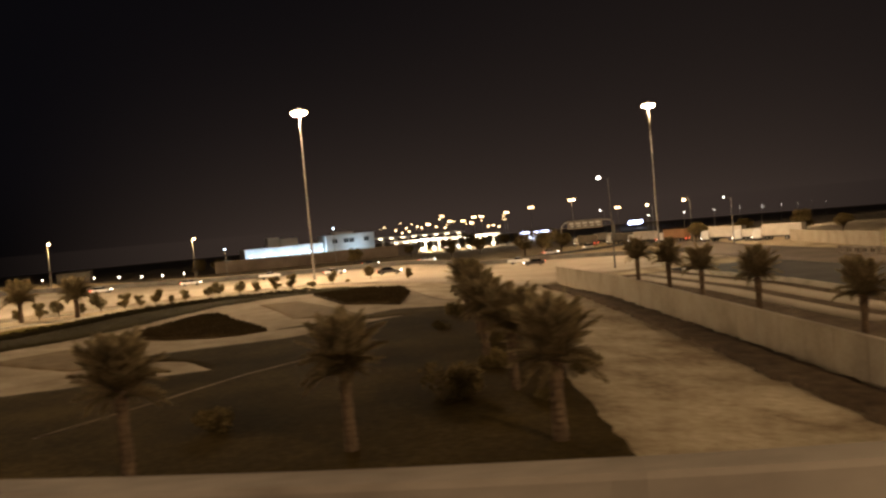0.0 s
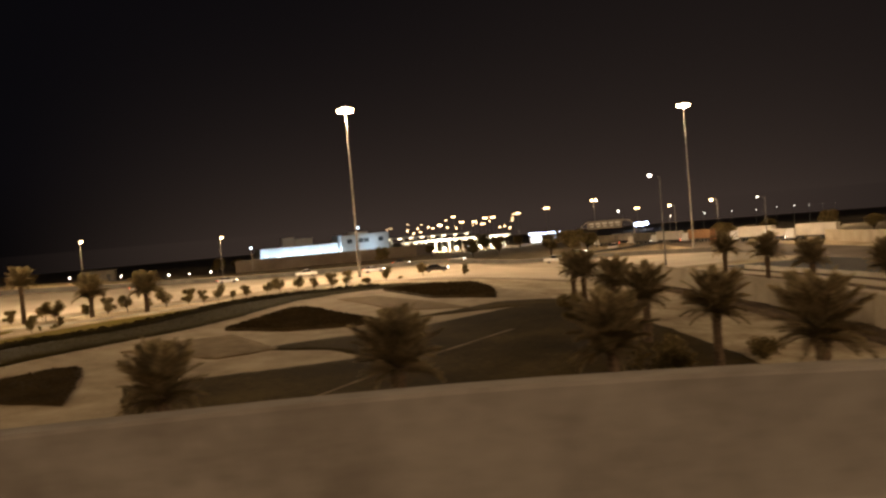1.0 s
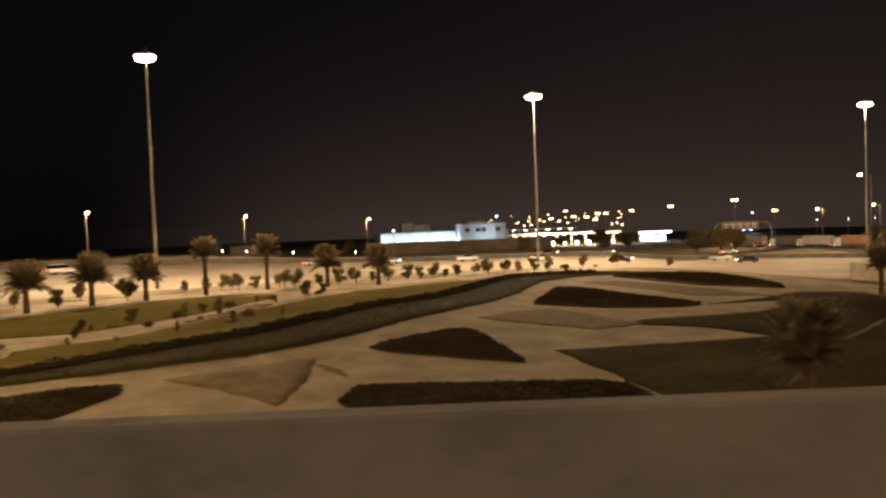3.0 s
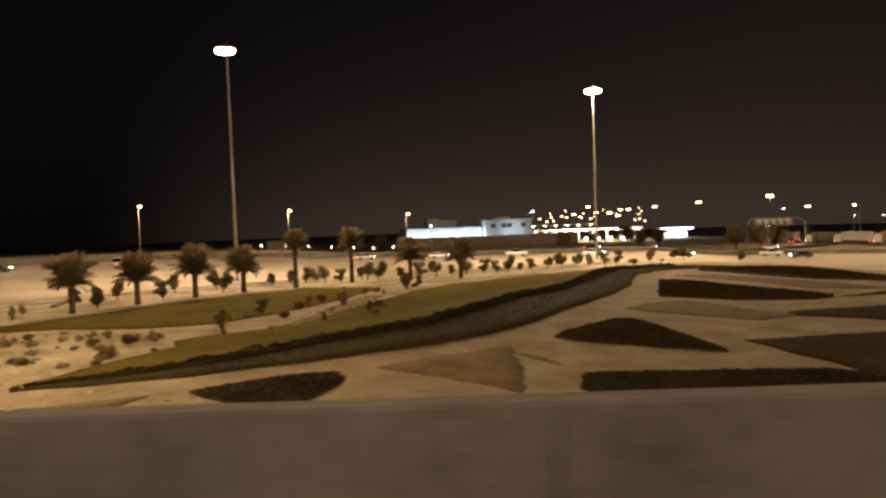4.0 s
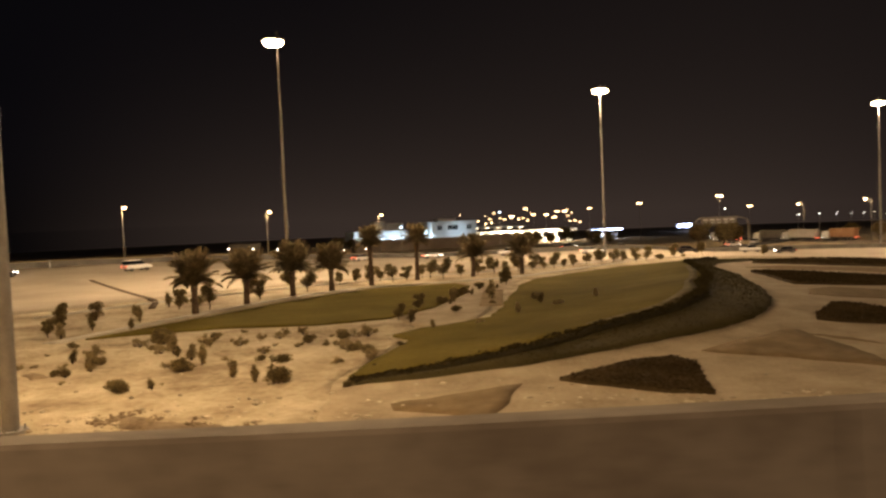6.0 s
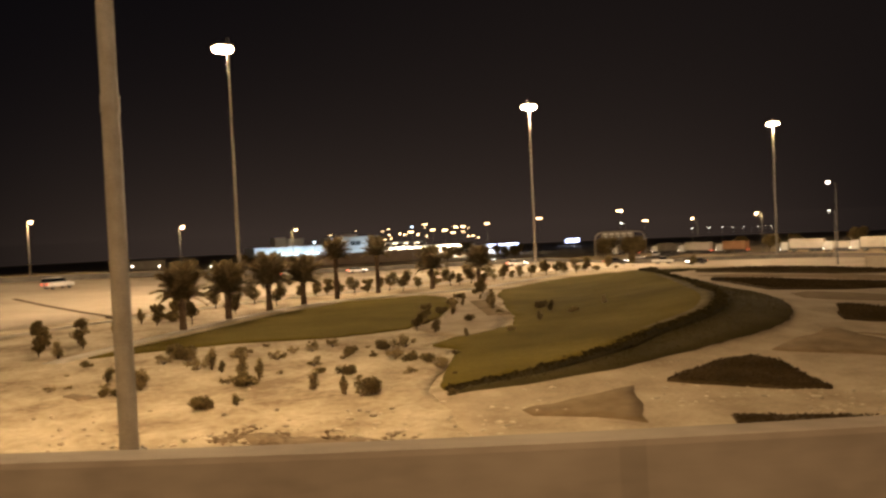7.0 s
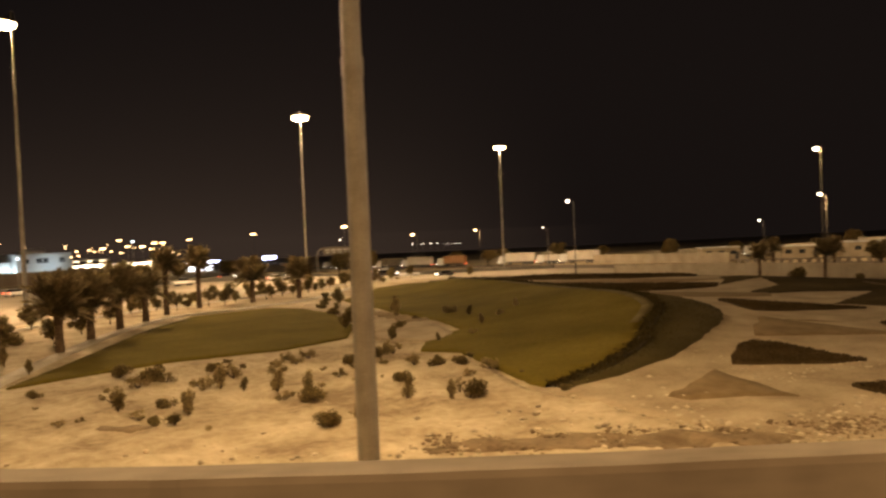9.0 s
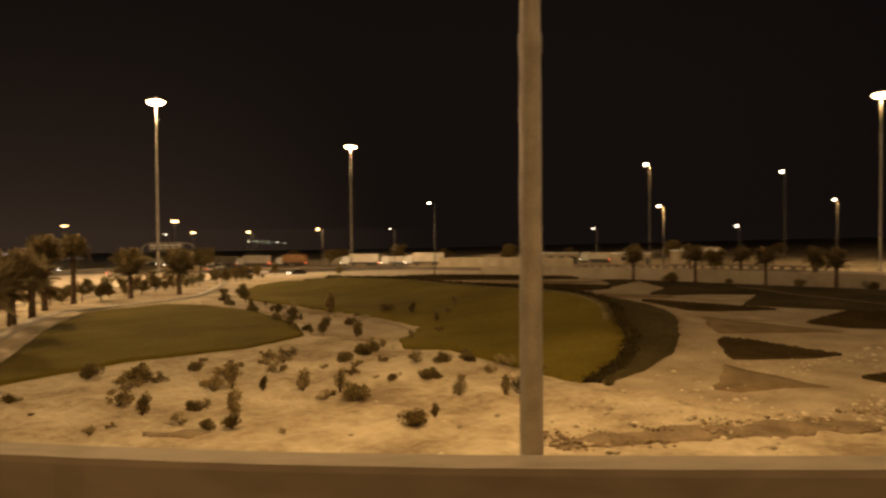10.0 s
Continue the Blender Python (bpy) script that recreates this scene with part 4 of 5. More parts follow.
stand(row_a, -70.4, 83.4, 80, 1.02)
stand(row_c, -66.8, 88.8, 140, 1.0)
stand(row_b, -56.8, 103.6, 170, 1.02)
stand(row_a, -49.3, 106.0, 220, 1.0)
stand(row_c, -42.6, 107.0, 270, 1.02)
DARK = "slender date palm with a loose upright crown on the dark lawn"
dark_a = palm(3.3, 11, DARK, "palms on the dark lawn", 0.2, 56, 1.02, 24)
dark_b = palm(2.9, 12, "short date palm with a loose upright crown on the dark lawn", "palms on the dark lawn", 0.21, 54, 1.0, 24)
seat(dark_a, -10.0, 28.0, 10)
seat(dark_b, -18.3, 28.6, 130)
stand(dark_a, -2.3, 28.3, 200, 0.98)
stand(dark_b, 5.1, 27.6, 300, 1.12)
stand(dark_a, 4.8, 36.2, 70, 0.96)
stand(dark_b, 4.6, 45.9, 20, 1.0)
stand(dark_a, 5.0, 54.0, 160, 0.92)
stand(dark_a, 5.1, 63.0, 250, 0.95)
stand(dark_b, 6.4, 72.5, 310, 0.95)
WALLPALM = "tall slender date palm standing behind the pale site wall"
wall_palm = palm(4.4, 13, WALLPALM, "palms behind the wall", 0.2, 56, 1.0, 24)
seat(wall_palm, 24.8, 82.0, 0)
for i, (y, s) in enumerate(((72.5, 1.0), (64.5, 0.95), (54.2, 0.97), (41.6, 0.95), (33, 1.0))):
    stand(wall_palm, 24.8, y, 67 + i * 67, s)


def leaf_cloud(blobs, count, size, mat, seed, name="foliage"):
    """Leaves strewn through several uneven blobs (x, y, z, rx, rz)."""
    rng = random.Random(seed)
    V, F = [], []
    tot = sum(b[3] for b in blobs)
    for bx, by, bz, rx, rz in blobs:
        for _ in range(int(count * rx / tot)):
            u = Vector((rng.gauss(0, 1), rng.gauss(0, 1), rng.gauss(0, 1))).normalized() * rng.random() ** 0.45
            c = Vector((bx + u.x * rx, by + u.y * rx, bz + u.z * rz))
            a = Vector((rng.uniform(-1, 1), rng.uniform(-1, 1), rng.uniform(-0.6, 1))).normalized()
            b = a.orthogonal().normalized()
            s = size * rng.uniform(0.6, 1.4)
            k = len(V)
            V += [tuple(c - a * s), tuple(c + b * s * 0.45), tuple(c + a * s), tuple(c - b * s * 0.45)]
            F.append((k, k + 1, k + 2, k + 3))
    return raw(name, V, F, mat)


def bush(kind, seed, label, group="garden shrubs", mat=None):
    """A shrub: several stems from the ground and an uneven leafy mass."""
    rng = random.Random(seed)
    mat = mat or M_LEAF
    ob = thing("shrub" if kind != "tree" else "small_tree", label, "shrub" if kind != "tree" else "tree", None, group)
    bm = bmesh.new()
    blobs = []
    if kind == "round":
        for i in range(7):
            a, d = rng.uniform(0, 6.28), rng.uniform(0.1, 0.5)
            x, y, z = d * math.cos(a), d * math.sin(a), rng.uniform(0.2, 0.5)
            pipe(bm, [(0.1 * x, 0.1 * y, -0.05), (0.6 * x, 0.6 * y, z * 0.5), (x, y, z)], [0.03, 0.022, 0.012], 5)
            blobs.append((x, y, z, rng.uniform(0.28, 0.45), rng.uniform(0.25, 0.36)))
        leaf = (1100, 0.075)
    elif kind == "upright":
        for i in range(6):
            a, d = rng.uniform(0, 6.28), rng.uniform(0.05, 0.28)
            z = rng.uniform(0.25, 1.15)
            x, y = d * math.cos(a), d * math.sin(a)
            pipe(bm, [(0.1 * x, 0.1 * y, -0.05), (0.5 * x, 0.5 * y, z * 0.5), (x, y, z)], [0.035, 0.025, 0.012], 5)
            blobs.append((x, y, z, rng.uniform(0.18, 0.3), rng.uniform(0.3, 0.45)))
        leaf = (760, 0.075)
    elif kind == "sparse":
        for i in range(9):
            a, d = rng.uniform(0, 6.28), rng.uniform(0.2, 0.7)
            z = rng.uniform(0.18, 0.6)
            x, y = d * math.cos(a), d * math.sin(a)
            pipe(bm, [(0, 0, -0.05), (0.5 * x, 0.5 * y, z * 0.6), (x, y, z)], [0.025, 0.018, 0.01], 5)
            blobs.append((x, y, z, rng.uniform(0.16, 0.32), rng.uniform(0.14, 0.24)))
        leaf = (620, 0.065)
    else:
        h = rng.uniform(0.5, 0.8)
        pipe(bm, [(0, 0, -0.1), (0.05, 0.02, h * 0.6), (0, 0.05, h), (0.08, 0.0, h + 0.7)], [0.06, 0.05, 0.04, 0.02], 6)
        for i in range(8):
            a, d = rng.uniform(0, 6.28), rng.uniform(0.1, 0.8)
            z = h + rng.uniform(0.0, 1.2)
            x, y = d * math.cos(a), d * math.sin(a)
            pipe(bm, [(0, 0.04, h * 0.8), (0.5 * x, 0.5 * y, 0.5 * (z + h * 0.8)), (x, y, z)], [0.03, 0.02, 0.01], 5)
            blobs.append((x, y, z, rng.uniform(0.3, 0.55), rng.uniform(0.28, 0.48)))
        leaf = (1300, 0.10)
    part("woody_base", mesh_of("woody_base", bm, M_TWIG), ob)
    tagged(part("foliage", leaf_cloud(blobs, leaf[0], leaf[1], mat, seed), ob), kind="stuff")
    return ob


ROUND = [bush("round", 50 + i, "rounded dark green shrub on pale sand") for i in range(3)]
UPRIGHT = [bush("upright", 60 + i, "narrow upright olive-brown shrub on pale sand", mat=M_DRYLEAF if i else M_LEAF) for i in range(3)]
SPARSE = [bush("sparse", 70 + i, "sparse low dry shrub with open twigs on sand", mat=M_DRYLEAF) for i in range(3)]
TREES = [bush("tree", 80 + i, "young leafy tree on a thin trunk beside the highway", "young trees by the highway") for i in range(4)]

PLANTED = []


def plant(kind, x, y, s=1.0):
    """The first of a kind moves to its place, the rest are copies."""
    i = len(PLANTED)
    proto = kind[i % len(kind)]
    yaw = (i * 97) % 360
    if proto.name in PLANTED:
        stand(proto, x, y, yaw, s)
    else:
        seat(proto, x, y, yaw, s)
    PLANTED.append(proto.name)


for x, y, s in ((-76.7, 57.4, 0.88), (-75.8, 54.7, 1.1), (-81.3, 54.3, 0.55), (-72.4, 55.1, 0.7), (-77.1, 47.2, 0.6), (-78.5, 44.3, 0.85), (-77.8, 43.9, 0.65), (-71.7, 43.7, 0.85), (-68.0, 45.6, 0.8), (-73.5, 38.9, 0.95),
                (-66.8, 44.2, 0.7), (-64.7, 49.5, 0.66), (-62.2, 45.8, 0.8), (-66.5, 39.5, 0.95), (-61.7, 41.5, 0.5), (-62.9, 37.3, 0.5), (-63.0, 47.1, 0.66), (-60.2, 47.6, 0.72), (-65.9, 51.3, 0.8), (-63.5, 52.2, 0.85), (-79.0, 79.1, 2.2)):
    plant(ROUND, x, y, s)
for x, y, s in ((-79.0, 48.0, 0.7), (-76.9, 45.0, 0.8), (-73.8, 49.8, 0.9), (-73.2, 48.4, 0.78), (-72.1, 47.0, 0.9), (-71.2, 45.6, 0.85), (-72.1, 39.3, 0.65), (-68.7, 41.0, 0.9), (-67.4, 39.6, 0.7), (-83.4, 63.7, 1.15), (-82.7, 72.1, 0.9), (-81.7, 79.1, 1.1),
                (-80.3, 62.9, 0.9), (-84.0, 59.3, 1.1), (-81.0, 67.6, 1.0), (-59.3, 57.4, 1.2), (-55.2, 69.0, 1.2), (-52.0, 68.4, 1.4), (-49.0, 62.4, 1.0)):
    plant(UPRIGHT, x, y, s)
for x, y, s in ((-78.7, 50.4, 0.95), (-78.7, 45.8, 0.5), (-74.6, 50.0, 0.9), (-68.2, 48.2, 0.65), (-68.3, 46.4, 0.55), (-68.0, 53.7, 0.65), (-69.1, 53.7, 0.65), (-67.9, 50.6, 0.6), (-77.2, 41.8, 0.3), (-63.6, 43.2, 0.6), (-81.7, 51.3, 0.45), (-72.7, 44.8, 0.65),
                (-70.2, 51.3, 0.84), (-70.3, 32.7, 0.4), (-66.6, 55.0, 0.84), (-67.9, 55.3, 0.71), (-66.4, 45.0, 0.95), (-63.6, 48.2, 0.9), (-75.3, 53.6, 0.8), (-64.6, 53.0, 0.6), (-76.8, 53.3, 0.86), (-72.2, 52.4, 1.1), (-66.4, 49.8, 0.9), (-61.9, 43.8, 0.9), (-62.2, 52.6, 1.1), (-70.8, 57.0, 0.87)):
    plant(SPARSE, x, y, s)
for x, y, s in ((-86.2, 64.6, 0.8), (-77.0, 75.0, 1.0), (-73.6, 82.6, 1.0), (-69.6, 90.4, 1.1), (-66.6, 100.4, 0.95), (-60.0, 101.6, 1.1), (-58.2, 103.2, 0.9), (-53.4, 104.6, 1.1), (-50.8, 108.0, 1.0), (-46.0, 109.6, 1.15), (-39.4, 115.8, 1.1), (-35.8, 118.4, 1.0), (-32.2, 121.0, 1.15), (-27.4, 122.4, 1.2)):
    plant(TREES, x, y, s)
for x, y, s in ((-17.8, 130.0, 1.2), (-11.4, 134.6, 1.0), (-22.6, 126.8, 1.15), (-5.0, 138.0, 1.2), (-84.4, 66.8, 0.9), (-79.2, 84.0, 0.8), (-44.0, 112.6, 1.0), (-56.0, 107.0, 0.9), (-63.2, 104.6, 1.0), (-76.0, 92.0, 0.9), (1.4, 128.0, 1.1), (-88.0, 70.0, 0.8), (-80.0, 76.0, 0.9), (-72.0, 95.0, 1.0), (-64.6, 102.6, 1.1), (-55.0, 105.6, 1.2), (-48.4, 109.0, 1.1), (-42.0, 113.6, 1.2), (-34.0, 119.8, 0.8), (-25.0, 124.6, 1.1), (-20.0, 128.4, 1.1), (-61.6, 103.8, 0.8), (-85.6, 61.0, 0.8), (-29.6, 123.6, 0.9), (-37.6, 117.0, 0.9)):
    plant(TREES, x, y, s)
for x, y, s in ((-8.2, 33.2, 1.5), (1.6, 35.2, 1.9), (5.8, 34.0, 1.5), (8.8, 40.4, 1.6), (4.4, 42.4, 1.2), (2.6, 57.6, 1.7), (5.4, 50.3, 1.4), (4.6, 66.4, 1.5), (-52.4, 64.8, 0.9), (-55.6, 62.2, 0.8), (-48.4, 65.6, 0.8), (-9.0, 136.5, 1.3), (-14.5, 132.4, 1.4)):
    plant(ROUND, x, y, s)

# many small plants between the shrubs, and along the winding walk
sow = random.Random(23)
for x, y in scatter([(-87, 50), (-81, 43), (-72, 37.5), (-64.5, 38.5), (-62, 44), (-58.5, 52), (-61, 58), (-72, 58.5), (-81, 56), (-86, 57)], 0.02, sow):
    plant((ROUND, SPARSE, SPARSE, UPRIGHT)[sow.randrange(4)], x, y, sow.uniform(0.2, 0.45))
for k in range(16):
    t = k / 15
    plant((TREES, UPRIGHT, ROUND)[k % 3], -60.0 + 13.5 * t + sow.uniform(-1.2, 1.2), 59.5 + 32 * t + sow.uniform(-1, 1), sow.uniform(0.45, 0.8))
for k in range(6):
    t = k / 5
    plant((UPRIGHT, SPARSE)[k % 2], -57.5 + 16 * t + sow.uniform(-0.7, 0.7), 53.0 + 11 * t + sow.uniform(-1, 1), sow.uniform(0.4, 0.7))

# ---------------------------------------------------------------- walls
def panel_wall(name, label, x0, y0, x1, y1, height, thick, mat, panel=3.0, cap=True):
    """A long wall on the land, in panels with slim joints and a coping."""
    ob = thing(name, label, "wall", kind="structure")
    L = math.hypot(x1 - x0, y1 - y0)
    yaw = math.degrees(math.atan2(y1 - y0, x1 - x0))
    n = max(1, round(L / panel))
    w = L / n
    bm = bmesh.new()
    box(bm, 0, 0, height / 2 - 0.4, w - 0.03, thick, height + 0.8, 0.02)
    me = mesh_of("wall_panel", bm, mat)
    bm = bmesh.new()
    box(bm, 0, 0, height + 0.05, w, thick + 0.1, 0.12, 0.02)
    ce = mesh_of("coping", bm, mat)
    for i in range(n):
        t = (i + 0.5) / n
        x, y = x0 + (x1 - x0) * t, y0 + (y1 - y0) * t
        p = part("wall_panel", me, ob, pose(x, y, land(x, y), 0, 0, yaw))
        if cap:
            part("coping", ce, p)
    return ob


panel_wall("site_wall", "pale rendered site wall with slim panel joints", 22.2, 112, 22.2, 10, 2.3, 0.2, M_WALL)
panel_wall("boundary_wall", "long pale boundary wall beside the lorry road", 94, 186, 80, 128, 2.4, 0.3, M_WALL, 6.0)
panel_wall("lane_barrier", "low white barrier beside the sunken dark lanes", 40.4, 112, 40.6, 50, 0.55, 0.25, M_KERB, 4.0, False)


def pierced_barrier():
    """A concrete barrier of posts and rails with dark gaps."""
    ob = thing("pierced_barrier", "pale concrete barrier with a row of dark openings", "road barrier", kind="structure")
    bm = bmesh.new()
    box(bm, 0, 0, 0.5, 0.9, 0.3, 1.5, 0.03)
    post = mesh_of("post", bm, M_CONC)
    bm = bmesh.new()
    box(bm, 0, 0, 1.1, 2.0, 0.34, 0.35, 0.03)
    box(bm, 0, 0, 0.1, 2.0, 0.34, 0.5, 0.03)
    rail = mesh_of("rail", bm, M_CONC)
    for k in range(26):
        y = 118 - 2.02 * k
        z = land(67.6, y)
        part("post", post, ob, pose(67.6, y - 1.0, z, 0, 0, 90))
        part("rail", rail, ob, pose(67.6, y, z + 0.004, 0, 0, 90))


pierced_barrier()
panel_wall("compound_wall", "tan rendered compound wall round the white building", -72, 318, 0, 348, 4.6, 0.3, M_TANWALL, 8.0)
panel_wall("compound_wall", "tan return of the compound wall", -72, 318, -84, 402, 4.6, 0.3, M_TANWALL, 8.0)
panel_wall("compound_wall", "tan side of the compound wall", 0, 348, 10, 402, 4.6, 0.3, M_TANWALL, 8.0)


def road_barrier():
    """Concrete barrier along the highway's far edge; dark faces paint its shaded side, the top is pale."""
    line = curve_pts([(-235, 70, 0), (-170, 112, 0), (-140, 138, 0), (-112, 165, 0), (-84, 192, 0), (-46, 212, 0), (0, 210, 0), (40, 200, 0), (64, 172, 0)], 8)
    line = [Vector((p.x, p.y, land(p.x, p.y))) for p in line]
    ob = thing("road_barrier", "concrete road barrier, shade painted on its faces, with a pale top edge", "road barrier", kind="structure")
    for i in range(0, len(line) - 1, 4):
        seg = line[i:i + 5]
        if len(seg) < 2:
            continue
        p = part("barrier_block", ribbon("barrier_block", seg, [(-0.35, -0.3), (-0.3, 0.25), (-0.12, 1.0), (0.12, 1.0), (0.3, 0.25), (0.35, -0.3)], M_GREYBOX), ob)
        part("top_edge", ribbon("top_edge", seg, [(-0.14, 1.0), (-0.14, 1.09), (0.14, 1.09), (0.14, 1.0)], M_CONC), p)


road_barrier()


# ---------------------------------------------------------------- white building in its lit yard
def building():
    ob = thing("white_building", "low white flat-roofed building in a floodlit yard", "building", pose(-76, 398, 0))
    zb = land(-45, 405)
    yaw = math.degrees(math.atan2(24, 64))
    inner = pose(0, 0, zb, 0, 0, yaw)

    def block(name, x, y, z, sx, sy, sz, mat=M_WHITE, label=""):
        bm = bmesh.new()
        box(bm, 0, 0, sz / 2, sx, sy, sz, 0.05)
        bm2 = part(name, mesh_of(name, bm, mat), ob, inner @ pose(x, y, z), label)
        return bm2
    low = block("wall", 21, 8, 0, 40, 14, 8.6)
    right = block("wall", 55, 6, 0, 26, 16, 12.0)
    block("roof_room", 17, 10, 8.6, 6, 6, 5.2)
    block("roof_room", 25, 10, 8.6, 9, 6, 4.2)
    block("roof_room", 54, 8, 12.0, 10, 6, 1.8)
    block("parapet", 21, 8, 8.6, 40.4, 14.4, 0.5)
    block("parapet", 55, 6, 12.0, 26.4, 16.4, 0.4)
    bm = bmesh.new()
    box(bm, 0, 0, 0, 2.6, 0.2, 2.2, 0.03)
    pane = mesh_of("pane", bm, M_WINDOW)
    bm = bmesh.new()
    for sx, sz, cx, cz in ((3.0, 0.2, 0, 1.2), (3.0, 0.2, 0, -1.2), (0.2, 2.6, 1.4, 0), (0.2, 2.6, -1.4, 0), (0.1, 2.3, 0, 0)):
        box(bm, cx, 0, cz, sx, 0.3, sz)
    fr = mesh_of("window_frame", bm, M_WHITE)
    for x in (46.5, 52.5, 55.5, 63.5):
        w = part("window", fr, ob, inner @ pose(x, -2.05, 9.2))
        part("pane", pane, w, pose(0, 0.05, 0))
    # strip floodlights on the yard side of the low block
    bm = bmesh.new()
    box(bm, 0, 0, 0, 1.1, 0.35, 0.35, 0.06)
    tube_me = mesh_of("flood_lamp", bm, G_WHITE)
    for k in range(7):
        part("flood_lamp", tube_me, ob, inner @ pose(4.0 + 6.0 * k, 0.7, 5.6 - 0.4 * (k % 2)), "white wall-mounted floodlight")
    for x in (4, 13, 22, 31, 40):
        p = ob.matrix_basis @ inner @ Vector((x, -2.6, 4.2))
        lamp_light("yard_light", p.x, p.y, p.z, 1250, WHITE, 0.6)
    p = ob.matrix_basis @ inner @ Vector((57, -9.0, 6.0))
    lamp_light("yard_light", p.x, p.y, p.z, 1500, WHITE, 0.6)
    # railing on the roof of the taller block
    bm = bmesh.new()
    for k in range(6):
        tube(bm, (-4 + 1.6 * k, 0, 0), (-4 + 1.6 * k, 0, 1.1), 0.06, 0.06, 6)
    tube(bm, (-4, 0, 1.1), (4, 0, 1.1), 0.06, 0.06, 6)
    part("railing", mesh_of("railing", bm, M_STEEL), ob, inner @ pose(54, 3.2, 13.8))


building()


def yard_lamps():
    """White lamps on posts round the yard."""
    for x, y, z in ((-55.1, 259.1, 4.0), (-21.1, 272.0, 7.5)):
        z0 = land(x, y)
        ob = thing("yard_lamp", "bluish-white floodlight on a thin post near the white building", "lamp", pose(x, y, z0), "yard lamps")
        bm = bmesh.new()
        tube(bm, (0, 0, -0.2), (0, 0, z - z0), 0.12, 0.08, 8)
        part("post", mesh_of("post", bm, M_STEEL), ob)
        bm = bmesh.new()
        box(bm, 0, -0.2, z - z0 + 0.3, 0.6, 0.4, 0.45, 0.08)
        part("lamp_head", mesh_of("lamp_head", bm, G_WHITE), ob)


yard_lamps()


def low_hut():
    ob = thing("low_building", "low dark plain hut behind the road barrier", "building", pose(-107, 270, land(-107, 270), 0, 0, 14))
    bm = bmesh.new()
    box(bm, 0, 0, 1.4, 10, 6, 3.6, 0.05)
    part("wall", mesh_of("wall", bm, M_GREYBOX), ob)
    bm = bmesh.new()
    box(bm, 0, 0, 3.3, 10.5, 6.5, 0.25, 0.04)
    part("roof", mesh_of("roof", bm, M_GREYBOX), ob)
    bm = bmesh.new()
    box(bm, 3, -3.02, 1.0, 1.1, 0.1, 2.1, 0.02)
    part("door", mesh_of("door", bm, M_DARKSTEEL), ob)


low_hut()


# ---------------------------------------------------------------- toll plaza, petrol station, sign gantry
def canopy(name, label, x, y, yaw, w, d, h, tubes, glow, category):
    z0 = land(x, y)
    ob = thing(name, label, category, pose(x, y, z0, 0, 0, yaw))
    bm = bmesh.new()
    box(bm, 0, 0, h + 0.5, w, d, 1.0, 0.1)
    part("roof", mesh_of("roof", bm, M_WHITE), ob)
    bm = bmesh.new()
    tube(bm, (0, 0, -0.3), (0, 0, h), 0.3, 0.3, 10)
    col = mesh_of("column", bm, M_WHITE)
    for i in range(max(2, int(w / 9))):
        for s in (-0.35, 0.35):
            part("column", col, ob, pose(-w / 2 + (i + 0.5) * w / max(2, int(w / 9)), s * d, 0))
    bm = bmesh.new()
    box(bm, 0, 0, 0, w / tubes * 0.3, 0.8, 0.45, 0.06)
    te = mesh_of("light_panel", bm, glow)
    for i in range(tubes):
        for s in (-0.3, 0.1):
            part("light_panel", te, ob, pose(-w / 2 + (i + 0.5) * w / tubes, s * d, h - 0.2))
    return ob


def booth(parent, x, y, glow):
    bm = bmesh.new()
    box(bm, 0, 0, 1.4, 2.4, 3.4, 2.8, 0.1)
    b = part("booth", mesh_of("booth", bm, M_WHITE), parent, pose(x, y, 0))
    bm = bmesh.new()
    box(bm, 0, -1.72, 1.8, 1.8, 0.08, 1.1, 0.02)
    part("window", mesh_of("window", bm, glow), b)


plaza = canopy("toll_plaza", "long brightly lit toll plaza canopy over booths", 33, 540, -6, 74, 16, 7.5, 11, G_WARMTUBE, "toll plaza")
for k in range(9):
    booth(plaza, -32 + 8 * k, -2, G_FACADE if k % 2 else G_WARMTUBE)
plaza2 = canopy("toll_plaza", "second warm-lit canopy behind the toll plaza", 14, 640, -6, 80, 14, 11, 9, G_WARMTUBE, "toll plaza")
for x, y, z in ((20, 528, 0.0), (52, 522, 0.0)):
    lamp_light("plaza_light", x, y, land(x, y) + 7.0, 52000, (1.0, 0.76, 0.45), 1.0)


def station():
    ob = canopy("petrol_station", "small petrol station canopy with violet-white lights", 97, 560, 0, 22, 12, 6.0, 5, G_BLUE, "petrol station")
    bm = bmesh.new()
    box(bm, 0, 4, 2.2, 18, 6, 4.4, 0.1)
    part("shop", mesh_of("shop", bm, M_WHITE), ob)
    bm = bmesh.new()
    box(bm, 0, 0, 0, 3.4, 0.2, 3.0, 0.05)
    me = mesh_of("pane", bm, G_FACADE)
    for k in range(4):
        part("pane", me, ob, pose(-6.6 + 4.4 * k, 0.9, 2.2))
    bm = bmesh.new()
    box(bm, 0, -6.1, 6.6, 22.4, 0.3, 0.7, 0.05)
    part("fascia", mesh_of("fascia", bm, G_BLUE), ob, None, "glowing violet fascia")
    lamp_light("station_light", 97, 552, land(97, 560) + 5, 7000, (0.75, 0.8, 1.0), 1.0)


station()


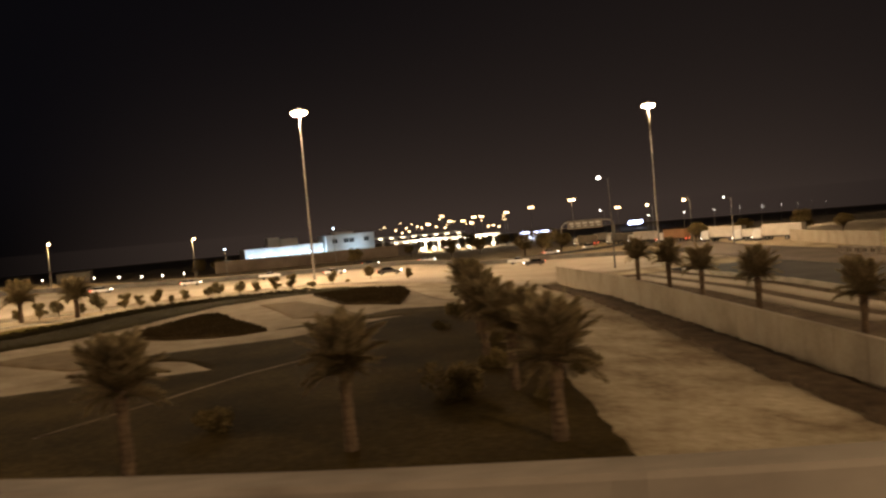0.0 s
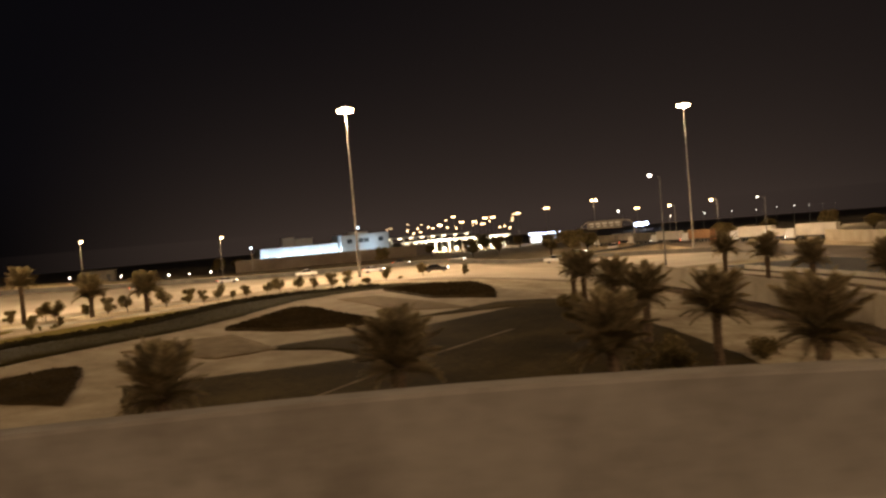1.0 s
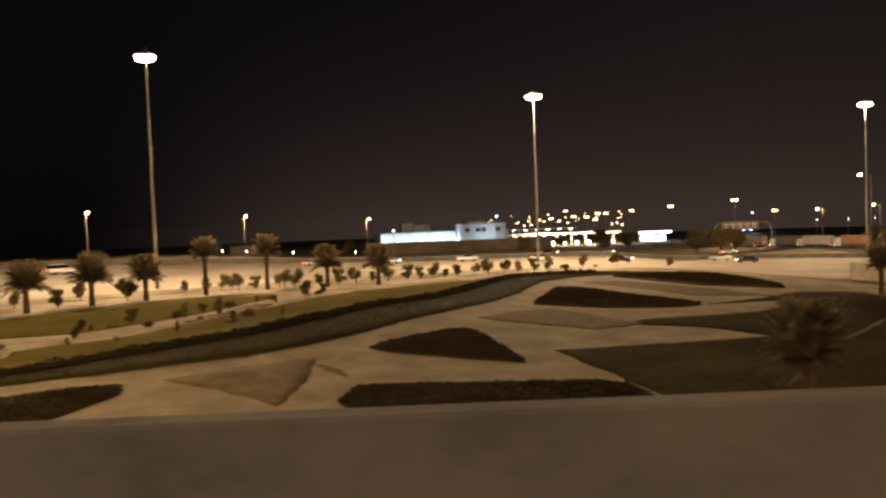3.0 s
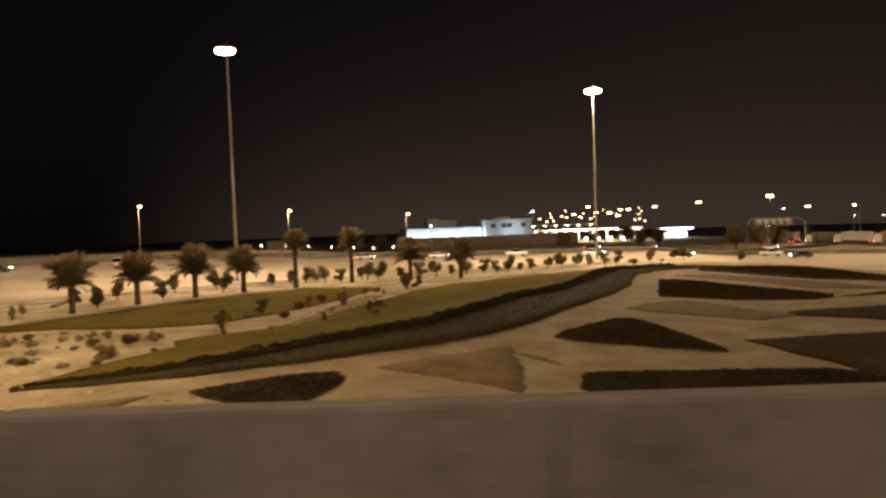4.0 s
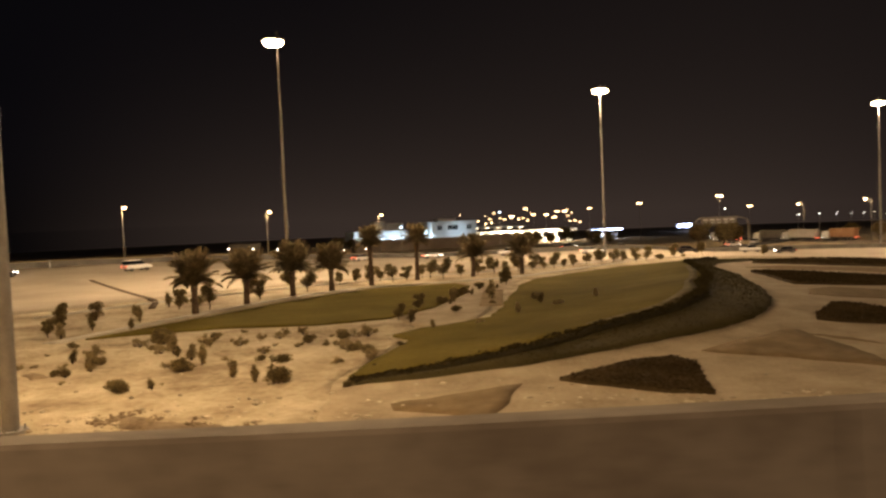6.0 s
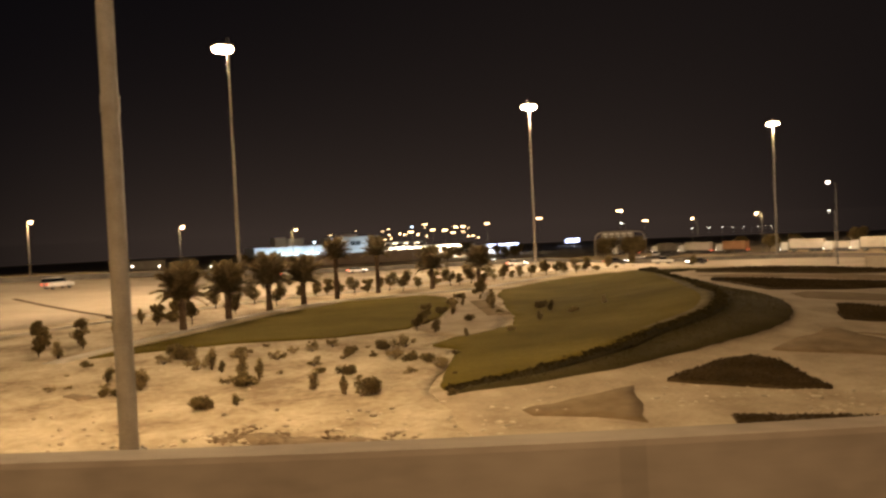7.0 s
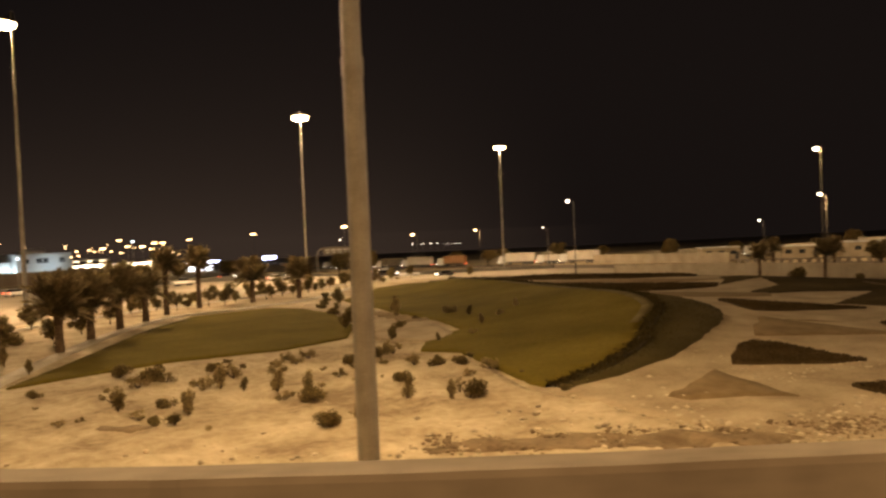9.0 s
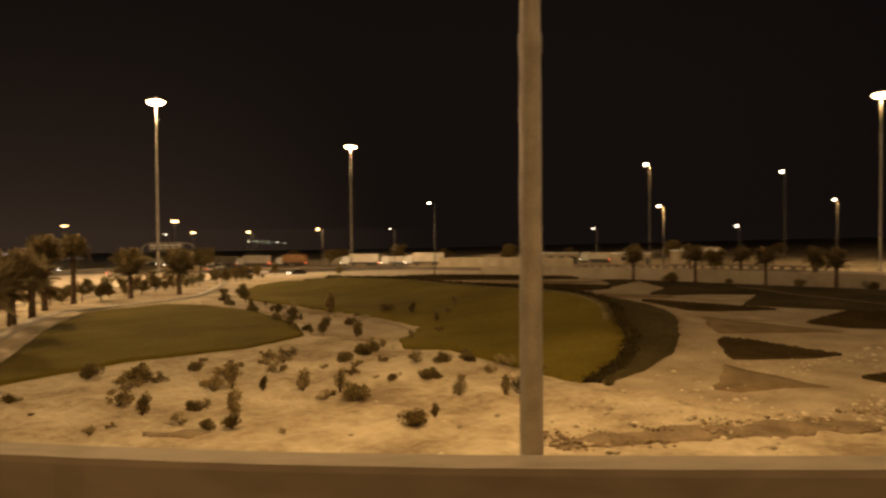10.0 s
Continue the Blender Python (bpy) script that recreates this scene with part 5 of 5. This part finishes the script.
def lit_sign():
    x, y = 226, 743
    ob = thing("lit_sign", "round blue-white glowing sign cluster on a post", "sign", pose(x, y, land(x, y), 0, 0, -15))
    bm = bmesh.new()
    tube(bm, (0, 0, -0.2), (0, 0, 4.0), 0.25, 0.25, 8)
    part("post", mesh_of("post", bm, M_DARKSTEEL), ob)
    bm = bmesh.new()
    for k in range(4):
        tube(bm, (-4.8 + 3.2 * k, -0.2, 5.2 + 0.5 * (k % 2)), (-4.8 + 3.2 * k, 0.2, 5.2 + 0.5 * (k % 2)), 1.75, 1.75, 14)
    part("panel", mesh_of("panel", bm, G_BLUE), ob)


lit_sign()


def gantry(x, y, yaw):
    """A cantilever road sign on two curved steel arms."""
    z0 = land(x, y)
    ob = thing("sign_gantry", "curved steel gantry carrying a long grey road sign panel", "road sign", pose(x, y, z0, 0, 0, yaw))
    for s in (-1, 1):
        bm = bmesh.new()
        pipe(bm, [(10.6 * s, 0, -0.3), (10.6 * s, 0, 6.0), (10.2 * s, 0, 8.2), (9.0 * s, 0, 9.4), (6.6 * s, 0, 9.7), (0, 0, 9.8)], [0.35, 0.32, 0.3, 0.28, 0.25, 0.22], 10)
        part("arm", mesh_of("arm", bm, M_STEEL), ob)
    bm = bmesh.new()
    box(bm, -1.0, -0.3, 8.4, 14.0, 0.3, 3.4, 0.06)
    part("panel", mesh_of("panel", bm, M_SIGN), ob)
    for wide, tall, x, z in ((1.8, 0.5, -6.2, 8.9), (1.3, 0.35, -6.0, 7.8)):
        bm = bmesh.new()
        box(bm, 0, 0, 0, wide, 0.04, tall)
        me = mesh_of("bar", bm, M_WHITE)
        for k in range(5):
            part("bar", me, ob, pose(x + 2.6 * k, -0.48, z), "plain pale bar in place of lettering")


gantry(77, 318, -14)


# ---------------------------------------------------------------- vehicles
def wheel_mesh(r, w):
    bm = bmesh.new()
    tube(bm, (0, -w / 2, 0), (0, w / 2, 0), r, r, 16)
    tube(bm, (0, -w / 2 - 0.01, 0), (0, w / 2 + 0.01, 0), r * 0.55, r * 0.55, 12, True, 1)
    return mesh_of("wheel", bm, [M_RUBBER, M_STEEL])


CARWHEEL, TRUCKWHEEL = wheel_mesh(0.34, 0.22), wheel_mesh(0.52, 0.35)


def extruded(profile, halfwidths, mat, name, bevel=0.06):
    """A body from its side outline [(x, z)] and a half width for each point."""
    bm = bmesh.new()
    A = [bm.verts.new((x, -h, z)) for (x, z), h in zip(profile, halfwidths)]
    B = [bm.verts.new((x, h, z)) for (x, z), h in zip(profile, halfwidths)]
    n = len(profile)
    for i in range(n):
        bm.faces.new((A[i], A[(i + 1) % n], B[(i + 1) % n], B[i]))
    bm.faces.new(A[::-1])
    bm.faces.new(B)
    bmesh.ops.bevel(bm, geom=list(bm.edges), offset=bevel, segments=1, affect="EDGES")
    return mesh_of(name, bm, mat)


def car(kind, paint, label):
    ob = thing("car", label, "car", None, "cars on the highway")
    if kind == "saloon":
        part("body", extruded([(-2.25, 0.35), (2.25, 0.35), (2.3, 0.7), (1.1, 0.92), (-1.7, 0.98), (-2.3, 0.9)], [0.85] * 6, paint, "body"), ob)
        part("cabin", extruded([(0.95, 0.92), (0.25, 1.4), (-1.1, 1.42), (-1.75, 0.96)], [0.78, 0.6, 0.6, 0.76], M_CARGLASS, "cabin", 0.04), ob, None, "dark tinted glasshouse")
        part("roof", extruded([(0.2, 1.4), (0.15, 1.46), (-1.05, 1.47), (-1.1, 1.41)], [0.58] * 4, paint, "roof", 0.01), ob)
    elif kind == "wagon":
        part("body", extruded([(-2.3, 0.4), (2.35, 0.4), (2.4, 0.85), (1.2, 1.08), (-2.3, 1.1)], [0.9] * 5, paint, "body"), ob)
        part("cabin", extruded([(1.1, 1.08), (0.45, 1.72), (-2.05, 1.74), (-2.28, 1.1)], [0.84, 0.7, 0.7, 0.84], M_CARGLASS, "cabin", 0.04), ob, None, "dark tinted glasshouse")
        part("roof", extruded([(0.45, 1.72), (0.4, 1.8), (-2.0, 1.82), (-2.08, 1.74)], [0.7] * 4, paint, "roof", 0.01), ob)
    else:
        part("body", extruded([(-2.6, 0.5), (2.5, 0.5), (2.55, 1.0), (1.3, 1.16), (-2.6, 1.12)], [0.9] * 5, paint, "body"), ob)
        part("cabin", extruded([(1.2, 1.14), (0.6, 1.74), (-0.7, 1.76), (-0.85, 1.12)], [0.84, 0.7, 0.7, 0.82], M_CARGLASS, "cabin", 0.04), ob, None, "dark tinted glasshouse")
        part("roof", extruded([(0.6, 1.74), (0.55, 1.81), (-0.66, 1.83), (-0.72, 1.75)], [0.7] * 4, paint, "roof", 0.01), ob)
    for x in (-1.4, 1.45):
        for y in (-0.78, 0.78):
            part("wheel", CARWHEEL, ob, pose(x, y, 0.34))
    bm = bmesh.new()
    box(bm, 0, 0, 0, 0.12, 0.36, 0.2, 0.03)
    hl = mesh_of("headlight", bm, G_HEAD)
    bm = bmesh.new()
    box(bm, 0, 0, 0, 0.1, 0.3, 0.18, 0.03)
    tl = mesh_of("tail_light", bm, G_TAIL)
    for y in (-0.62, 0.62):
        part("headlight", hl, ob, pose(2.3, y, 0.72))
        part("tail_light", tl, ob, pose(-2.3, y, 0.8))
    return ob


def lay(ob, x, y, yaw, up=0.08):
    ob.matrix_basis = pose(x, y, land(x, y) + up, 0, 0, yaw)


wagon = car("wagon", M_CARWHITE, "white estate car with headlights on")
saloon = car("saloon", M_CARDARK, "dark saloon car on the pale highway")
pale = car("saloon", M_CARWHITE, "white saloon car on the pale highway")
pickup = car("pickup", M_CARWHITE, "white pickup truck on the pale highway")
lay(wagon, -102.6, 139.0, 48)
lay(saloon, -120.0, 128.5, 48)
lay(pale, -49.6, 192, 20)
lay(pickup, 28.6, 190, -15)
for proto, x, y, yaw in ((pickup, -30.9, 192, 8), (pale, -14.5, 178, 5), (saloon, -2.0, 152, -5), (saloon, -8.0, 226.5, 6), (pale, 8, 228, 6), (saloon, 30, 176, 170), (pale, -66, 180, 40), (pale, 46, 239, 18), (wagon, 62, 258, 230)):
    copy_thing(proto, pose(x, y, land(x, y) + 0.08, 0, 0, yaw))


def lorry(box_mat, label, length=10.0, height=4.0):
    """A lorry: cab, box body, chassis, wheels and lights."""
    ob = thing("lorry", label, "lorry", None, "lorries on the lorry road")
    bm = bmesh.new()
    box(bm, -1.2, 0, 1.15 + (height - 1.15) / 2, length, 2.5, height - 1.15, 0.05)
    body = part("box_body", mesh_of("box_body", bm, box_mat), ob)
    bm = bmesh.new()
    box(bm, 0, 0, 0, 0.08, 0.06, height - 1.4, 0.02)
    rib = mesh_of("rib", bm, box_mat)
    n = int(length / 1.6)
    for k in range(n):
        for s in (-1, 1):
            part("rib", rib, body, pose(-1.2 - length / 2 + (k + 0.5) * length / n, 1.27 * s, 1.15 + (height - 1.15) / 2))
    part("cab", extruded([(length / 2 - 0.9, 0.6), (length / 2 + 1.4, 0.6), (length / 2 + 1.45, 1.9), (length / 2 + 1.1, 3.0), (length / 2 - 0.9, 3.15)], [1.2] * 5, M_CARWHITE, "cab", 0.08), ob)
    bm = bmesh.new()
    box(bm, length / 2 + 1.28, 0, 2.35, 0.2, 2.1, 0.8, 0.04)
    part("windscreen", mesh_of("windscreen", bm, M_CARGLASS), ob)
    bm = bmesh.new()
    box(bm, 0, 0, 0.9, length + 1.5, 0.9, 0.35)
    part("chassis", mesh_of("chassis", bm, M_DARKSTEEL), ob)
    for x in (-length / 2, -length / 2 + 1.3, -length / 2 + 2.6, length / 2 - 2.4, length / 2 + 0.4):
        for y in (-1.0, 1.0):
            part("wheel", TRUCKWHEEL, ob, pose(x, y, 0.52))
    bm = bmesh.new()
    box(bm, 0, 0, 0, 0.12, 0.4, 0.25, 0.03)
    me = mesh_of("headlight", bm, G_HEAD)
    bm = bmesh.new()
    box(bm, 0, 0, 0, 0.12, 0.4, 0.25, 0.03)
    te = mesh_of("tail_light", bm, G_TAIL)
    for y in (-0.9, 0.9):
        part("headlight", me, ob, pose(length / 2 + 1.5, y, 0.95))
        part("tail_light", te, ob, pose(-1.2 - length / 2 - 0.05, y, 1.0))
    return ob


white_lorry = lorry(M_TARP, "lorry with a pale covered trailer queued at the roadside")
orange_lorry = lorry(M_ORANGE, "lorry with an orange container queued at the roadside", 8.6)
grey_lorry = lorry(M_GREYBOX, "lorry with a dark grey box body queued at the roadside", 9.0)
low_lorry = lorry(M_TARP, "low lorry with a short pale box body", 6.2, 3.0)
lay(low_lorry, 96.0, 364, 114)
lay(grey_lorry, 80.3, 284, 120)
lay(white_lorry, 85.0, 271, 120)
lay(orange_lorry, 89.4, 254, 122)
for proto, x, y, yaw in ((white_lorry, 91.4, 219, 128), (low_lorry, 91.9, 203, 128), (white_lorry, 94.2, 192, 128), (grey_lorry, 72.0, 302, 116), (white_lorry, 86, 332, 114), (low_lorry, 112, 140, 100), (white_lorry, 118, 112, 95)):
    copy_thing(proto, pose(x, y, land(x, y) + 0.08, 0, 0, yaw))


def roadside_shed(x, y, yaw, w, d, h, label):
    """A small flat-roofed shed with a door, windows and a roof edge."""
    ob = thing("roadside_shed", label, "shed", pose(x, y, land(x, y), 0, 0, yaw))
    bm = bmesh.new()
    box(bm, 0, 0, h / 2 - 0.2, w, d, h + 0.4, 0.04)
    part("wall", mesh_of("wall", bm, M_WALL), ob)
    bm = bmesh.new()
    box(bm, 0, 0, h + 0.12, w + 0.6, d + 0.6, 0.25, 0.04)
    part("roof", mesh_of("roof", bm, M_WHITE), ob)
    bm = bmesh.new()
    box(bm, 0, 0, 0, 1.5, 0.12, 1.0, 0.02)
    pane = mesh_of("window", bm, M_WINDOW)
    for k in range(int(w / 3.2)):
        part("window", pane, ob, pose(-w / 2 + 1.8 + 3.2 * k, -d / 2 - 0.02, h * 0.6))
    bm = bmesh.new()
    box(bm, 0, 0, 1.0, 1.0, 0.12, 2.1, 0.02)
    part("door", mesh_of("door", bm, M_DARKSTEEL), ob, pose(w / 2 - 0.8, -d / 2 - 0.02, 0))


roadside_shed(101.0, 146.0, -38, 10, 5, 3.2, "pale flat-roofed shed beyond the boundary wall")
roadside_shed(97.0, 121.0, -40, 9, 5, 3.0, "pale flat-roofed shed beside the lorry yard")
roadside_shed(104.0, 106.0, -42, 12, 5, 3.4, "pale low yard office beside a lamp")


# ---------------------------------------------------------------- dark trees in the distance
def far_tree(seed, label):
    rng = random.Random(seed)
    ob = thing("tree", label, "tree", None, "dark distant trees")
    bm = bmesh.new()
    pipe(bm, [(0, 0, -0.3), (0.1, 0, 1.6), (0.2, 0.1, 3.2)], [0.3, 0.22, 0.15], 7)
    blobs = []
    for i in range(12):
        a, d = rng.uniform(0, 6.28), rng.uniform(0.3, 3.0)
        z = rng.uniform(2.4, 6.0)
        x, y = d * math.cos(a), d * math.sin(a)
        pipe(bm, [(0.1, 0, 1.5), (0.5 * x, 0.5 * y, 0.5 * (z + 1.6)), (x, y, z)], [0.12, 0.07, 0.03], 5)
        blobs.append((x, y, z, rng.uniform(0.9, 1.7), rng.uniform(0.8, 1.3)))
    part("trunk", mesh_of("trunk", bm, M_TWIG), ob)
    tagged(part("foliage", leaf_cloud(blobs, 2600, 0.3, M_LEAF, seed), ob), kind="stuff")
    return ob


far_a, far_b = far_tree(91, "dark broad tree behind the road"), far_tree(92, "dark uneven tree behind the road")
seat(far_a, 45, 243, 0, 1.15)
seat(far_b, 88, 231, 40, 0.85)
for i, (x, y, s) in enumerate(((40, 251, 1.0), (52, 252, 1.1), (-14, 250, 0.7), (112, 250, 1.0), (120, 228, 0.9), (118, 205, 0.9), (122, 180, 0.8), (130, 160, 0.8), (20, 300, 0.9), (5, 310, 0.8), (34, 330, 0.9), (-74, 330, 1.0), (-80, 322, 0.8), (104, 270, 1.0), (58, 82, 0.6), (60, 64, 0.55), (140, 130, 0.8), (150, 100, 0.8), (40, 430, 1.2), (62, 450, 1.2))):
    stand((far_a, far_b)[i % 2], x, y, i * 71, s)
